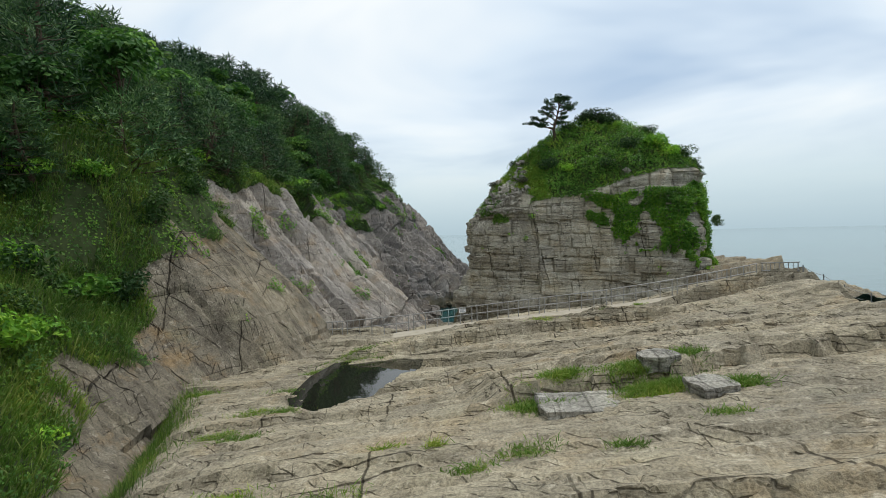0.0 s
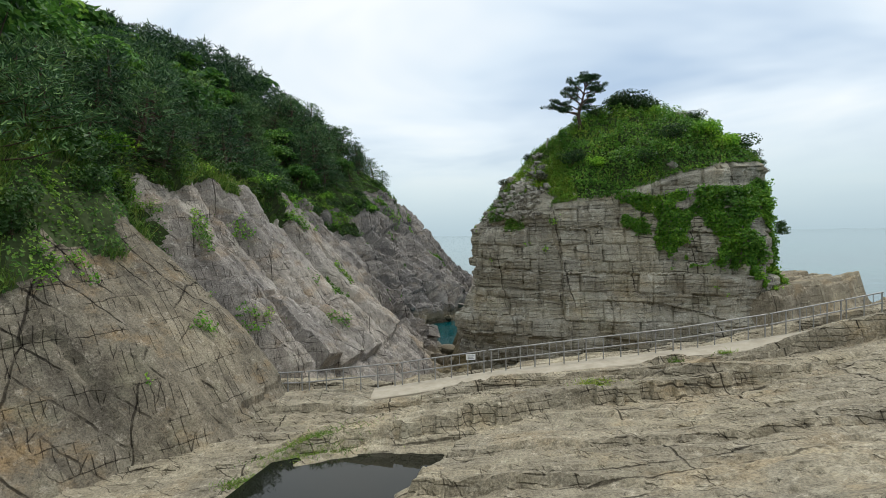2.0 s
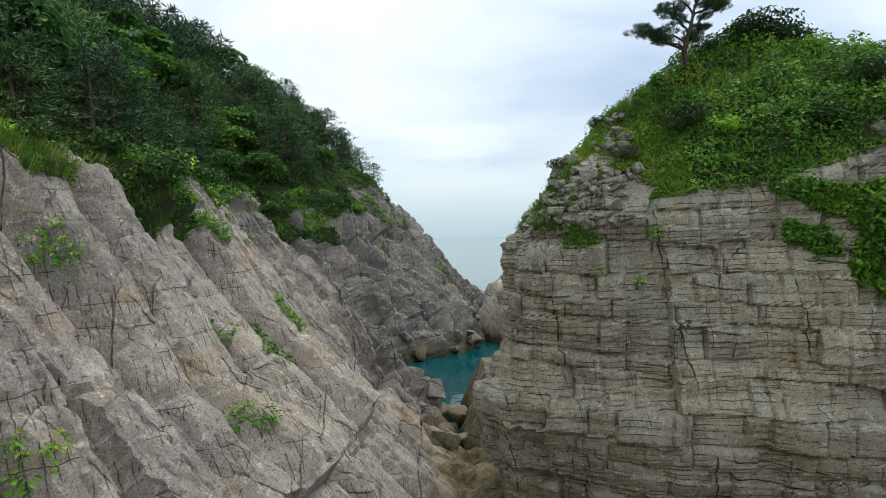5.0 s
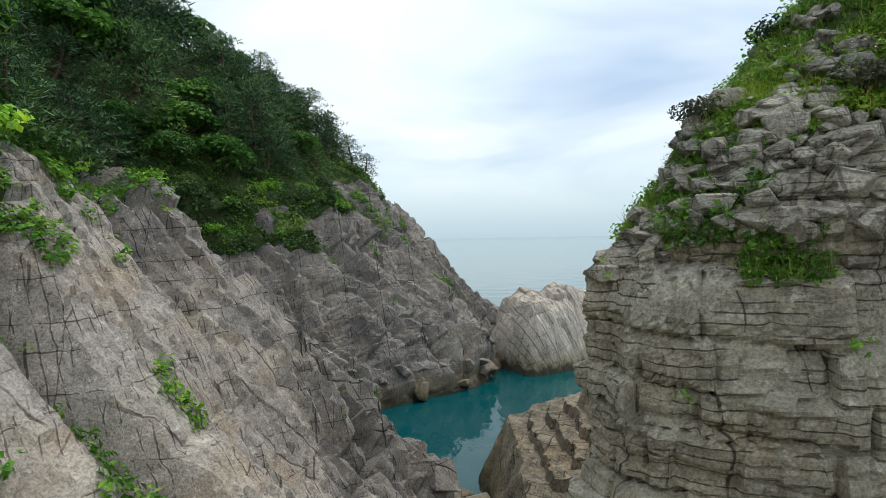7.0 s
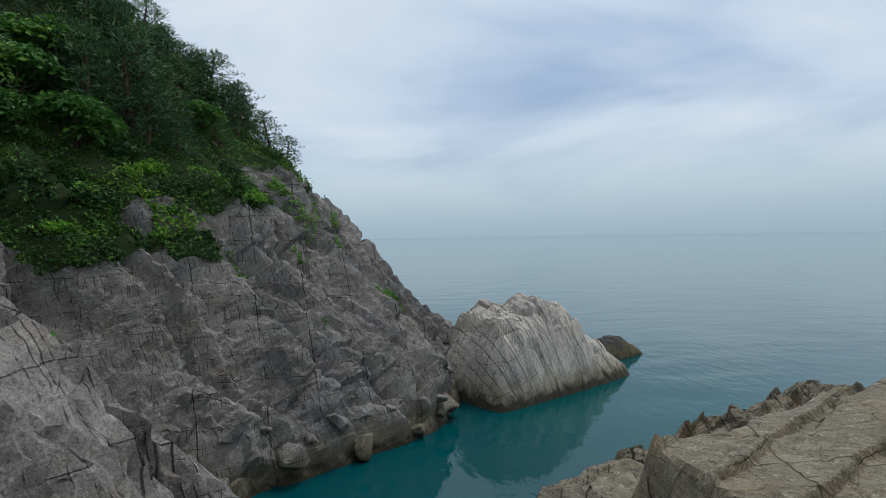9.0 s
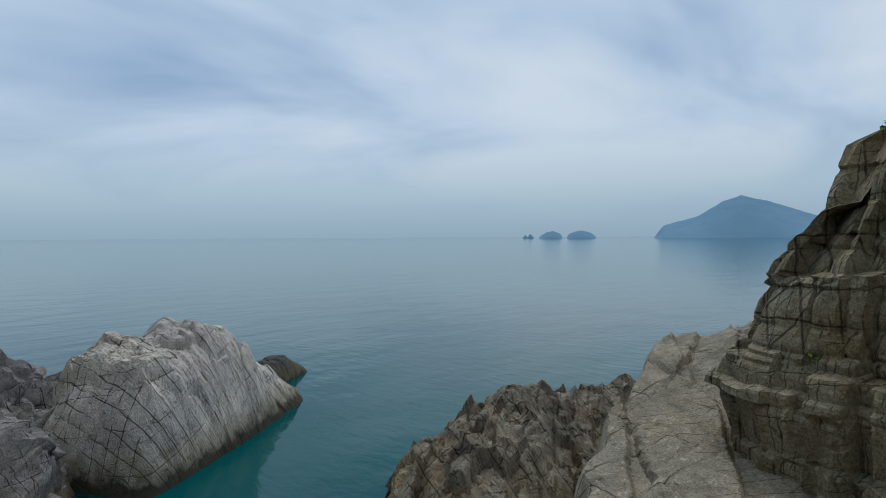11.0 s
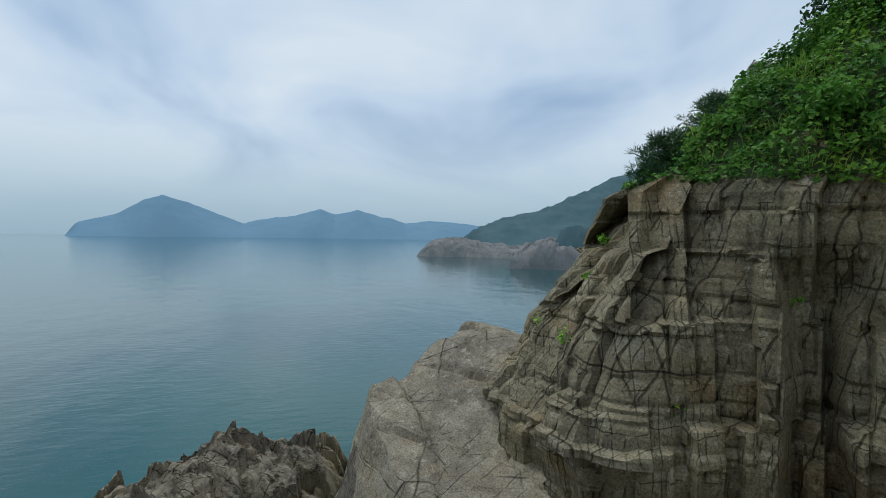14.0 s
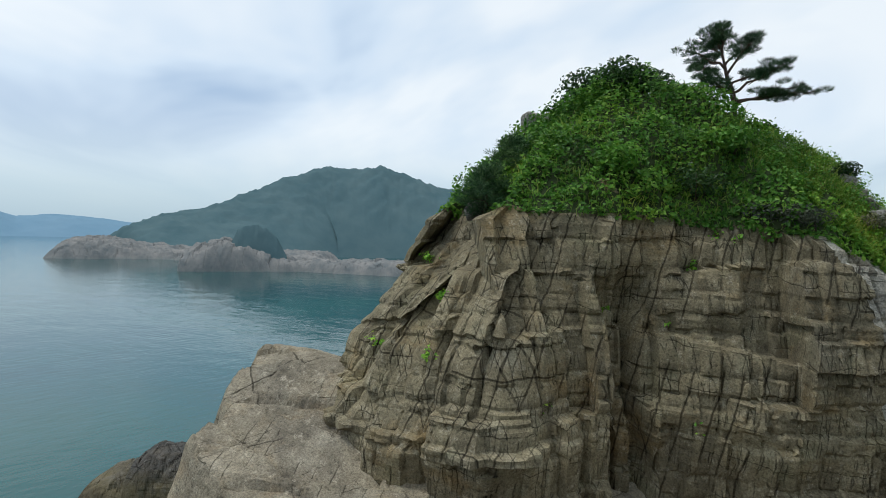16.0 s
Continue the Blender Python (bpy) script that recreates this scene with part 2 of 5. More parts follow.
def water_mat(name, shallow, deep, rough, wave, dist):
    m, nt, N, K, b = nodes_of(name, rough, 0.5)
    b.inputs["IOR"].default_value = 1.33
    g = N("ShaderNodeNewGeometry").outputs["Position"]
    n = tex(nt, g, 0.02, 3, 0.5)
    K(ramp(nt, n, [(0.35, shallow), (0.65, deep)]), b.inputs["Base Color"])
    w1 = tex(nt, g, wave, 3, 0.55, (1.0, 0.45, 1.0), (0, 0, 20))
    w2 = tex(nt, g, wave * 0.16, 2, 0.5, (0.5, 1.0, 1.0), (0, 0, -15))
    ad = N("ShaderNodeMath"); ad.operation = "MULTIPLY_ADD"; ad.inputs[1].default_value = 3.0
    K(w2, ad.inputs[0]); K(w1, ad.inputs[2])
    bp = N("ShaderNodeBump"); bp.inputs["Strength"].default_value = 1.0; bp.inputs["Distance"].default_value = dist
    K(ad.outputs[0], bp.inputs["Height"]); K(bp.outputs[0], b.inputs["Normal"])
    return m


M_SHELF = rock_mat("shelf_rock", (0.125, 0.108, 0.08), (0.325, 0.287, 0.217), (0.49, 0.44, 0.35), (0.34, 1.5, 2.2), (0, 0, 9), (0.40, 0.28, 0.14), 0.45, 0.6, 0.2, 0.85, 0.55, 1.2)
M_CLIFF = rock_mat("cliff_rock", (0.14, 0.127, 0.115), (0.315, 0.287, 0.264), (0.5, 0.465, 0.43), (0.38, 1.5, 0.38), (0, 0, 10), (0.30, 0.20, 0.10), 0.5, 1.3, 0.25, 0.75, 0.7, 1.1)
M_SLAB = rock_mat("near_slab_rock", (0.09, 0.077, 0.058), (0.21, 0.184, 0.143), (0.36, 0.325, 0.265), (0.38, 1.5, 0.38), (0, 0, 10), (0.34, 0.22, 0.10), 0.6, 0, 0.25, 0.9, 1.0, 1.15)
M_GREYCLIFF = rock_mat("grey_cliff_rock", (0.085, 0.079, 0.076), (0.205, 0.19, 0.182), (0.4, 0.37, 0.35), (0.42, 1.5, 0.38), (0, 0, 6), (0.30, 0.21, 0.12), 0.30, 1.3, 0.15, 0.9, 1.0, 1.2)
M_STACK = rock_mat("stack_rock", (0.145, 0.135, 0.11), (0.362, 0.338, 0.283), (0.55, 0.53, 0.465), (0.42, 0.42, 1.9), (2, 1, 0), (0.32, 0.24, 0.12), 0.45, 2.2, 0.35, 0.9, 0.55, 1.25)
M_STACKBROWN = rock_mat("brown_stack_rock", (0.1, 0.083, 0.055), (0.235, 0.201, 0.130), (0.37, 0.335, 0.255), (1.45, 1.45, 0.38), (9, 7, 0), (0.24, 0.16, 0.065), 0.75, 1.0, 0.4, 0.72, 0.75, 1.0)
M_LEDGE = rock_mat("ledge_rock", (0.12, 0.102, 0.075), (0.285, 0.247, 0.185), (0.44, 0.395, 0.31), (0.42, 1.6, 1.4), (0, 0, 30), (0.38, 0.26, 0.13), 0.45, 1.6, 0.15, 0.7, 0.8, 2.3)
M_KNOLL = rock_mat("shore_knoll_rock", (0.07, 0.061, 0.047), (0.20, 0.173, 0.132), (0.37, 0.33, 0.265), (1.1, 1.6, 1.0), (0, 20, 35), (0.33, 0.21, 0.10), 0.55, 1.4, 0.1, 0.8, 0.8, 0.9)
M_ISLET = rock_mat("islet_rock", (0.347, 0.280, 0.255), (0.585, 0.531, 0.476), (0.585, 0.539, 0.522), (1.3, 1.3, 0.45), (0, 20, 0), (0.36, 0.26, 0.16), 0.20, 1.6, 0.0, 0.8, 0.45, 0.9)
M_DARK = rock_mat("dark_shore_rock", (0.05, 0.048, 0.045), (0.10, 0.095, 0.085), (0.17, 0.16, 0.15), (1, 1.6, 1.5), (0, 0, 20), (0.14, 0.10, 0.05), 0.3, 1.0, 0.0, 0.6, 0.8, 0.8)
# soil under the plants, darkened so that gaps between leaves look shadowed
M_SHADESOIL = plain_mat("shade_dark_soil", (0.03, 0.045, 0.015), (0.06, 0.085, 0.03), 0.8, 0.95)
M_SEA = water_mat("sea_water", (0.002, 0.080, 0.078), (0.002, 0.055, 0.068), 0.06, 0.9, 0.05)
M_POOL = water_mat("pool_water", (0.012, 0.014, 0.010), (0.02, 0.02, 0.014), 0.02, 1.5, 0.004)
M_PINE = leaf_mat("pine_needles", (0.020, 0.056, 0.024), (0.062, 0.136, 0.052), (0.14, 0.235, 0.085), 0.55, 0.12)
M_BROAD = leaf_mat("broad_leaves", (0.035, 0.105, 0.022), (0.080, 0.20, 0.036), (0.16, 0.30, 0.06), 0.5, 0.35)
M_SHRUB = leaf_mat("shrub_leaves", (0.085, 0.22, 0.024), (0.20, 0.43, 0.048), (0.38, 0.58, 0.085), 0.5, 0.35)
M_HILLSHRUB = leaf_mat("hillside_shrub_leaves", (0.030, 0.086, 0.016), (0.070, 0.165, 0.027), (0.165, 0.28, 0.05), 0.55, 0.3)
M_GRASS = leaf_mat("grass_blades", (0.10, 0.21, 0.026), (0.18, 0.29, 0.05), (0.33, 0.37, 0.11), 0.6, 0.35)
M_FLOWER = leaf_mat("white_flowers", (0.55, 0.56, 0.48), (0.65, 0.66, 0.58), (0.75, 0.75, 0.68), 0.6, 0.2)
M_BARK = plain_mat("pine_bark", (0.05, 0.035, 0.025), (0.13, 0.095, 0.07), 9.0, 0.9, 0, 0.2, 0.03)
M_DEAD = plain_mat("dead_wood", (0.30, 0.28, 0.25), (0.45, 0.42, 0.38), 6.0, 0.85)
M_STEEL = plain_mat("galvanised_steel", (0.24, 0.24, 0.235), (0.38, 0.375, 0.36), 8.0, 0.5, 0.4, 0.5, 0.002)
M_IRON = plain_mat("dark_iron", (0.10, 0.11, 0.12), (0.2, 0.21, 0.22), 8.0, 0.5, 0.5, 0.5, 0.002)
M_ROPE = plain_mat("grey_rope", (0.25, 0.25, 0.24), (0.4, 0.4, 0.38), 20.0, 0.9)
M_SIGN = plain_mat("white_sign_plate", (0.72, 0.73, 0.73), (0.82, 0.82, 0.81), 6.0, 0.5, 0, 0.4, 0.002)
M_INK = plain_mat("grey_sign_print", (0.18, 0.2, 0.22), (0.25, 0.27, 0.3), 6.0, 0.6)
M_CONC = plain_mat("path_concrete", (0.36, 0.315, 0.24), (0.50, 0.45, 0.36), 1.6, 0.9, 0, 0.25, 0.03)
# headland and far shore: blue-grey haze mixed into the base colours
M_FARHILL = plain_mat("haze_tinted_hill", (0.072, 0.125, 0.14), (0.105, 0.16, 0.17), 0.03, 1.0, 0, 0.0, 0.0)
M_FARROCK = plain_mat("haze_tinted_shore_rock", (0.14, 0.155, 0.158), (0.275, 0.262, 0.245), 0.12, 1.0, 0, 0.1, 0.0)
# islands: the blue of the haze is put into the base colour
M_ISLAND = plain_mat("haze_tinted_island", (0.16, 0.27, 0.36), (0.19, 0.30, 0.39), 0.004, 1.0, 0, 0.0, 0.0)
M_DARKLEAF = leaf_mat("dark_shrub_leaves", (0.02, 0.055, 0.014), (0.035, 0.085, 0.02), (0.06, 0.12, 0.03), 0.45, 0.2)

# ---- noise and mesh helpers ----
_rng = np.random.RandomState(11)
_perm = _rng.permutation(256)
_perm = np.concatenate([_perm, _perm, _perm])
_grad = _rng.normal(size=(256, 3))
_grad /= np.linalg.norm(_grad, axis=1)[:, None]


def pn(x, y, z=0.0):
    """Gradient noise, about -1 to 1."""
    x, y, z = np.broadcast_arrays(*(np.asarray(a, float) for a in (x, y, z)))
    xi, yi, zi = (np.floor(a).astype(int) for a in (x, y, z))
    fx, fy, fz = x - xi, y - yi, z - zi
    u, v, w = (f * f * f * (f * (f * 6 - 15) + 10) for f in (fx, fy, fz))
    out = 0
    for dx in (0, 1):
        for dy in (0, 1):
            for dz in (0, 1):
                h = _perm[_perm[_perm[(xi + dx) & 255] + ((yi + dy) & 255)] + ((zi + dz) & 255)]
                g = _grad[h]
                d = g[..., 0] * (fx - dx) + g[..., 1] * (fy - dy) + g[..., 2] * (fz - dz)
                out = out + d * (u if dx else 1 - u) * (v if dy else 1 - v) * (w if dz else 1 - w)
    return out * 1.5


def fbm(x, y, z=0.0, n=4, gain=0.5):
    a, s, out = 1.0, 1.0, 0
    for i in range(n):
        out = out + a * pn(x * s + 17.3 * i, y * s + 5.1 * i, z * s)
        a, s = a * gain, s * 2.03
    return out


def ridged(x, y, z=0.0, n=4):
    a, s, out = 1.0, 1.0, 0
    for i in range(n):
        out = out + a * (1 - 2 * np.abs(pn(x * s + 9.7 * i, y * s, z * s + 3.3 * i)))
        a, s = a * 0.5, s * 2.1
    return out


def hsh(i, j=0, k=0):
    """A steady random number 0 to 1 for whole numbers."""
    i, j, k = (np.asarray(np.floor(a), int) for a in (i, j, k))
    return _perm[_perm[_perm[i & 255] + (j & 255)] + (k & 255)] / 255.0


def blocks(a, b, amp, tilt=0.8, crack=0.5, seed=0):
    """Angular joint blocks over a unit lattice: each stands at its own height and tilt, with open cracks between."""
    ia, ib = np.floor(a), np.floor(b)
    f1, f2 = np.full(np.shape(a), 9.0), np.full(np.shape(a), 9.0)
    r, ox, oy, tx, ty = (np.zeros(np.shape(a)) for _ in range(5))
    for da in (-1, 0, 1):
        for db in (-1, 0, 1):
            ca, cb = ia + da, ib + db
            px, py = a - ca - 0.5 - 0.85 * (hsh(ca, cb, seed) - 0.5), b - cb - 0.5 - 0.85 * (hsh(ca, cb, seed + 1) - 0.5)
            d = np.maximum(np.abs(px), np.abs(py)) * 0.6 + 0.4 * np.hypot(px, py)
            near = d < f1
            f2 = np.where(near, f1, np.minimum(f2, d))
            f1 = np.where(near, d, f1)
            r = np.where(near, hsh(ca, cb, seed + 2), r)
            tx, ty = np.where(near, hsh(ca, cb, seed + 3) - 0.5, tx), np.where(near, hsh(ca, cb, seed + 4) - 0.5, ty)
            ox, oy = np.where(near, px, ox), np.where(near, py, oy)
    return amp * ((r - 0.5) + tilt * (tx * ox + ty * oy) * 2 - crack * (1 - step01(0.0, 0.09, f2 - f1)))


def uneven(a, seed, row=0):
    """Splits a line into lengths of uneven size: the piece's number and the place within it, 0 to 1."""
    k = np.floor(a)
    j0 = k + 0.62 * hsh(k, row, seed)
    first = a < j0
    lo = np.where(first, k - 1 + 0.62 * hsh(k - 1, row, seed), j0)
    hi = np.where(first, j0, k + 1 + 0.62 * hsh(k + 1, row, seed))
    return np.where(first, k - 1, k), (a - lo) / (hi - lo)


def bricks(a, b, amp, tilt=0.6, crack=0.4, seed=0):
    """Courses of uneven thickness broken by joints: each block at its own height and tilt."""
    row, fb = uneven(b + 0.12 * pn(b * 0.5 + seed, 0.3 * a, seed * 1.7), seed + 7)
    col, fa = uneven(a + 3 * hsh(row, seed) + 0.10 * pn(a * 0.6, row * 3.7, seed), seed + 9, row)
    h = hsh(row, col, seed + 2) - 0.5 + tilt * ((hsh(row, col, seed + 3) - 0.5) * (fa - 0.5) + (hsh(row, col, seed + 4) - 0.5) * (fb - 0.5)) * 2
    e = np.minimum(np.minimum(fa, 1 - fa), np.minimum(fb, 1 - fb) * 0.7)
    return amp * (h - crack * (1 - step01(0.0, 0.05, e)))


def step01(a, b, x):
    t = np.clip((x - a) / (b - a), 0, 1)
    return t * t * (3 - 2 * t)


def inside(poly, x, y):
    """Signed distance to a closed outline, positive inside."""
    px, py = np.array([p[0] for p in poly]), np.array([p[1] for p in poly])
    best, odd = np.full(np.shape(x), 1e9), np.zeros(np.shape(x), bool)
    for i in range(len(poly)):
        ax, ay, bx, by = px[i - 1], py[i - 1], px[i], py[i]
        t = np.clip(((x - ax) * (bx - ax) + (y - ay) * (by - ay)) / ((bx - ax) ** 2 + (by - ay) ** 2 + 1e-9), 0, 1)
        best = np.minimum(best, (x - ax - t * (bx - ax)) ** 2 + (y - ay - t * (by - ay)) ** 2)
        cross = (ay > y) != (by > y)
        odd ^= cross & (x < (bx - ax) * (y - ay) / (by - ay + 1e-12) + ax)
    return np.where(odd, 1, -1) * np.sqrt(best)


def raw_mesh(name, verts, faces, material, smooth=False):
    """faces: an array of triangles or of quads."""
    me = bpy.data.meshes.new(name)
    verts, faces = np.asarray(verts, np.float32), np.asarray(faces, np.int32)
    k = faces.shape[1]
    me.vertices.add(len(verts)); me.vertices.foreach_set("co", verts.ravel())
    me.loops.add(faces.size); me.loops.foreach_set("vertex_index", faces.ravel())
    me.polygons.add(len(faces)); me.polygons.foreach_set("loop_start", np.arange(0, faces.size, k, dtype=np.int32))
    me.polygons.foreach_set("loop_total", np.full(len(faces), k, np.int32))
    me.polygons.foreach_set("use_smooth", np.full(len(faces), smooth))
    me.update(calc_edges=True); me.validate()
    for m in (material if isinstance(material, (list, tuple)) else [material]):
        me.materials.append(m)
    return me


def grid_faces(n, m, wrap=False):
    i, j = np.meshgrid(np.arange(n if wrap else n - 1), np.arange(m - 1), indexing="ij")
    a, b = i * m + j, ((i + 1) % n) * m + j
    return np.stack([a, b, b + 1, a + 1], -1).reshape(-1, 4)


def grid_mesh(name, P, material, smooth=False, wrap=False, flip=False):
    n, m = P.shape[:2]
    f = grid_faces(n, m, wrap)
    return raw_mesh(name, P.reshape(-1, 3), f[:, ::-1] if flip else f, material, smooth)


def part(name, bm, material, parent, label=""):
    me = bpy.data.meshes.new(name)
    bm.to_mesh(me); bm.free()
    me.materials.append(material)
    ob = new(name, me)
    ob.parent = parent
    return tagged(ob, label)


def mesh_part(name, me, parent, label=""):
    ob = new(name, me)
    ob.parent = parent
    return tagged(ob, label)


def tube(path, radii, sides=7):
    """Vertices and quads of a tapered tube along a path."""
    path = np.asarray(path, float)
    n = len(path)
    radii = np.broadcast_to(np.asarray(radii, float), (n,))
    tan = np.gradient(path, axis=0)
    tan /= np.linalg.norm(tan, axis=1)[:, None] + 1e-9
    ref = np.where(np.abs(tan[:, 2:3]) > 0.9, np.array([[1.0, 0, 0]]), np.array([[0, 0, 1.0]]))
    a = np.cross(tan, ref); a /= np.linalg.norm(a, axis=1)[:, None] + 1e-9
    b = np.cross(tan, a)
    th = np.linspace(0, 2 * np.pi, sides, endpoint=False)
    P = path[:, None] + radii[:, None, None] * (np.cos(th)[None, :, None] * a[:, None] + np.sin(th)[None, :, None] * b[:, None])
    P = P.transpose(1, 0, 2)
    return P.reshape(-1, 3), grid_faces(sides, n, wrap=True)


def merge(chunks):
    vs, fs, o = [], [], 0
    for v, f in chunks:
        vs.append(v); fs.append(np.asarray(f) + o); o += len(v)
    return np.concatenate(vs), np.concatenate(fs)


def blades(root, way, width, rng, bend=0.3):
    """Narrow two-piece blades or needles from root along way; all arrays."""
    n = len(root)
    side = np.cross(way, rng.normal(size=(n, 3)))
    side /= np.linalg.norm(side, axis=1)[:, None] + 1e-9
    w = (np.broadcast_to(width, (n,)))[:, None] * side
    ln = np.linalg.norm(way, axis=1)[:, None]
    mid = root + way * 0.55
    tip = root + way + np.stack([rng.normal(size=n) * 0.3, rng.normal(size=n) * 0.3, -np.abs(rng.normal(size=n))], 1) * bend * ln
    V = np.stack([root - w * 0.6, root + w * 0.6, mid + w, mid - w, tip + w * 0.15, tip - w * 0.15], 1).reshape(-1, 3)
    o = (np.arange(n) * 6)[:, None]
    F = np.concatenate([o + [0, 1, 2, 3], o + [3, 2, 4, 5]])
    return V, F


def leaves(pos, nor, size, rng, spread=0.7, long=1.5):
    """Leaf-shaped diamonds at pos, facing roughly along nor."""
    n = len(pos)
    d = nor + rng.normal(size=(n, 3)) * spread
    d /= np.linalg.norm(d, axis=1)[:, None] + 1e-9
    a = np.cross(d, rng.normal(size=(n, 3))); a /= np.linalg.norm(a, axis=1)[:, None] + 1e-9
    b = np.cross(d, a)
    s = (np.broadcast_to(size, (n,)) * rng.uniform(0.6, 1.35, n))[:, None]
    fold = d * s * 0.22
    V = np.stack([pos - a * s * long * 0.5, pos + b * s * 0.45 + fold, pos + a * s * long * 0.5, pos - b * s * 0.45 + fold], 1).reshape(-1, 3)
    return V, (np.arange(n) * 4)[:, None] + np.array([0, 1, 2, 3])

# ---- the ground: rock shelf, gorge, ledges ----
SHELF = [(-18, -18), (13, -18), (15, 6), (17.5, 20), (20.5, 27), (24, 33), (23, 36.5), (16, 36.6), (5, 36.4), (1, 36.2), (-3, 36), (-5, 37.2), (-8, 37.5), (-18, 38)]
LEDGE = [(6.9, 64), (7.2, 70.9), (8.6, 71.5), (11, 71.9), (16, 73.4), (21, 74.0), (24.2, 74.0), (26.8, 71.2), (28.4, 68.6), (29.2, 65), (33, 60), (34.5, 54), (30, 50), (24, 48), (14, 55)]
KNOLL = [(9, 78.5), (12.5, 83.5), (17, 86), (26, 90.5), (34, 88), (41, 82), (42.5, 76.5), (38, 74), (33, 76), (27, 78), (18, 77.5)]
LOW = [(2.4, 64), (2.7, 74.3), (6, 77), (10, 79), (12, 70), (8, 62)]
POOL = [(-5.1, 18.4), (-6.2, 21.5), (-6.1, 24.5), (-5.5, 26.8), (-3.0, 27.9), (0.5, 27.7), (-0.5, 26.2), (-2.9, 20.9)]
POOL_Z = 6.45


def beds(x, y, z, lift, run):
    """Long low risers that face the viewer's start, as worn bedding edges."""
    q = (y + 0.16 * x + 0.7 * fbm(x * 0.07, y * 0.12, 2.0, 2) + 0.14 * np.round(2.0 * pn(x * 0.5, y * 0.3)) + 0.05 * pn(x * 1.6, y * 1.6)) / run
    k = np.floor(q)
    f = q - k
    amp = lift * (0.25 + 1.2 * hsh(k, 3) * step01(-0.35, 0.45, pn(x * 0.11 + k * 7.7, k * 3.1)))
    return z + amp * (step01(0.0, 0.05, f) - f)


def plane_z(x, y):
    a = np.interp(y, [-20, 5, 14, 20, 28, 33, 36, 40], [8.6, 8.3, 7.75, 7.2, 6.75, 6.55, 6.75, 6.75])
    b = np.interp(y, [-20, 5, 14, 28, 33, 40], [0.15, 0.15, 0.14, 0.105, 0.085, 0.09])
    return a + b * x


def path_z(x):
    return np.interp(x, [-11, -8, -4, 0, 5, 10, 14, 17, 21, 22.5], [6.0, 6.1, 6.3, 6.75, 7.25, 7.75, 8.25, 8.65, 9.35, 9.5])


def ground_z(x, y):
    z = plane_z(x, y) + 0.16 * fbm(x * 0.12, y * 0.16, 0.5, 2)
    # raised bed with a broken front on the right of the pool
    q = y - 14.6 - 0.08 * (x - 4) - 0.5 * pn(x * 0.5, 3.3) - 0.15 * np.sign(pn(x * 1.3, 8.8))
    z = z + 0.55 * step01(0.0, 0.18, q) * step01(1.0, 2.2, x + 0.2 * y - 3.0) * (1 - step01(2.0, 9.0, q))
    z = z + (1.0 * step01(12, 20, x) - 1.3 * step01(21.4, 22.8, x)) * step01(26, 31, y)
    z = beds(x, y, z, 0.46, 2.9)
    z = beds(x + 40, y * 1.02 + 0.4, z, 0.10, 0.85)
    q = y - 32.4 + 0.05 * (x - 12) - 0.35 * pn(x * 0.25, 1.7)
    z = z + 0.42 * step01(0.0, 0.12, q) * step01(-2, 2, x) * (1 - step01(0.3, 2.5, q))
    # broken ledge behind the pool, running on as a long riser
    q = y - 28.3 - 0.13 * x - 0.5 * pn(x * 0.5, 6.1) - 0.25 * np.round(1.5 * pn(x * 0.9, 2.2))
    z = z + 0.62 * step01(0.0, 0.22, q) * step01(-7, -4, x) * (1 - step01(10, 18, x)) * (1 - step01(0.8, 3.6, q))
    # grassy gully on the left
    gx = -10.4 - 0.32 * (y - 14)
    z = z - 1.9 * np.exp(-((x - gx) / 1.5) ** 2) * (1 - step01(21, 26, y))
    # the pool's basin
    d = inside(POOL, x, y) + 0.25 * pn(x * 0.9, y * 0.9)
    z = np.where(d > -0.9, np.minimum(z, np.maximum(z - 3, POOL_Z + 0.10 - 0.5 * np.clip(d, -0.9, 1.2)) + 1.5 * step01(0.1, 0.9, -d)), z)
    z = z + 0.015 * ridged(x * 0.7, y * 1.6, 0.3, 3)
    wx, wy = x + 0.5 * pn(x * 0.4, y * 0.4, 1.0), y + 0.16 * x + 0.4 * pn(x * 0.3, y * 0.3, 2.0)
    z = z + blocks(wx / 4.6, wy / 2.0, 0.07, 0.6, 0.7, 10) + blocks(wx / 1.5, wy / 0.6, 0.022, 0.7, 0.9, 20)
    z = z + 0.07 * np.round(1.6 * fbm(x * 0.25, y * 0.9, 3.0, 3))
    # bed of the walkway
    on = step01(0.25, 0.0, np.abs(y - 34.65) - 0.95) * step01(-4.2, -3.2, x) * (1 - step01(22, 22.6, x))
    z = z + (np.minimum(z, path_z(x) - 0.06) - z) * on
    # the shelf's broken outer edge
    d = inside(SHELF, x, y) + 0.7 * fbm(x * 0.35, y * 0.35, 4.0, 3)
    drop = np.clip(-d, 0, None)
    drop = drop * 1.7 + 0.5 * (np.floor(drop * 1.1) - drop * 1.1)
    z = z - drop
    # ledges round the stack
    p = 7.6 + 0.07 * (x - 7) + 0.14 * np.clip(x - 16, 0, 12) * step01(63, 69, y) + 0.2 * fbm(x * 0.2, y * 0.2, 9.0, 3)
    q = (y - 0.5 * x + 0.6 * fbm(x * 0.2, y * 0.2, 1.0, 3)) / 2.8
    p = p + 0.35 * (step01(0, 0.08, q - np.floor(q)) - (q - np.floor(q)))
    wx, wy = x + 0.6 * pn(x * 0.3, y * 0.3, 1.0), y - 0.5 * x + 0.6 * pn(x * 0.3, y * 0.3, 2.0)
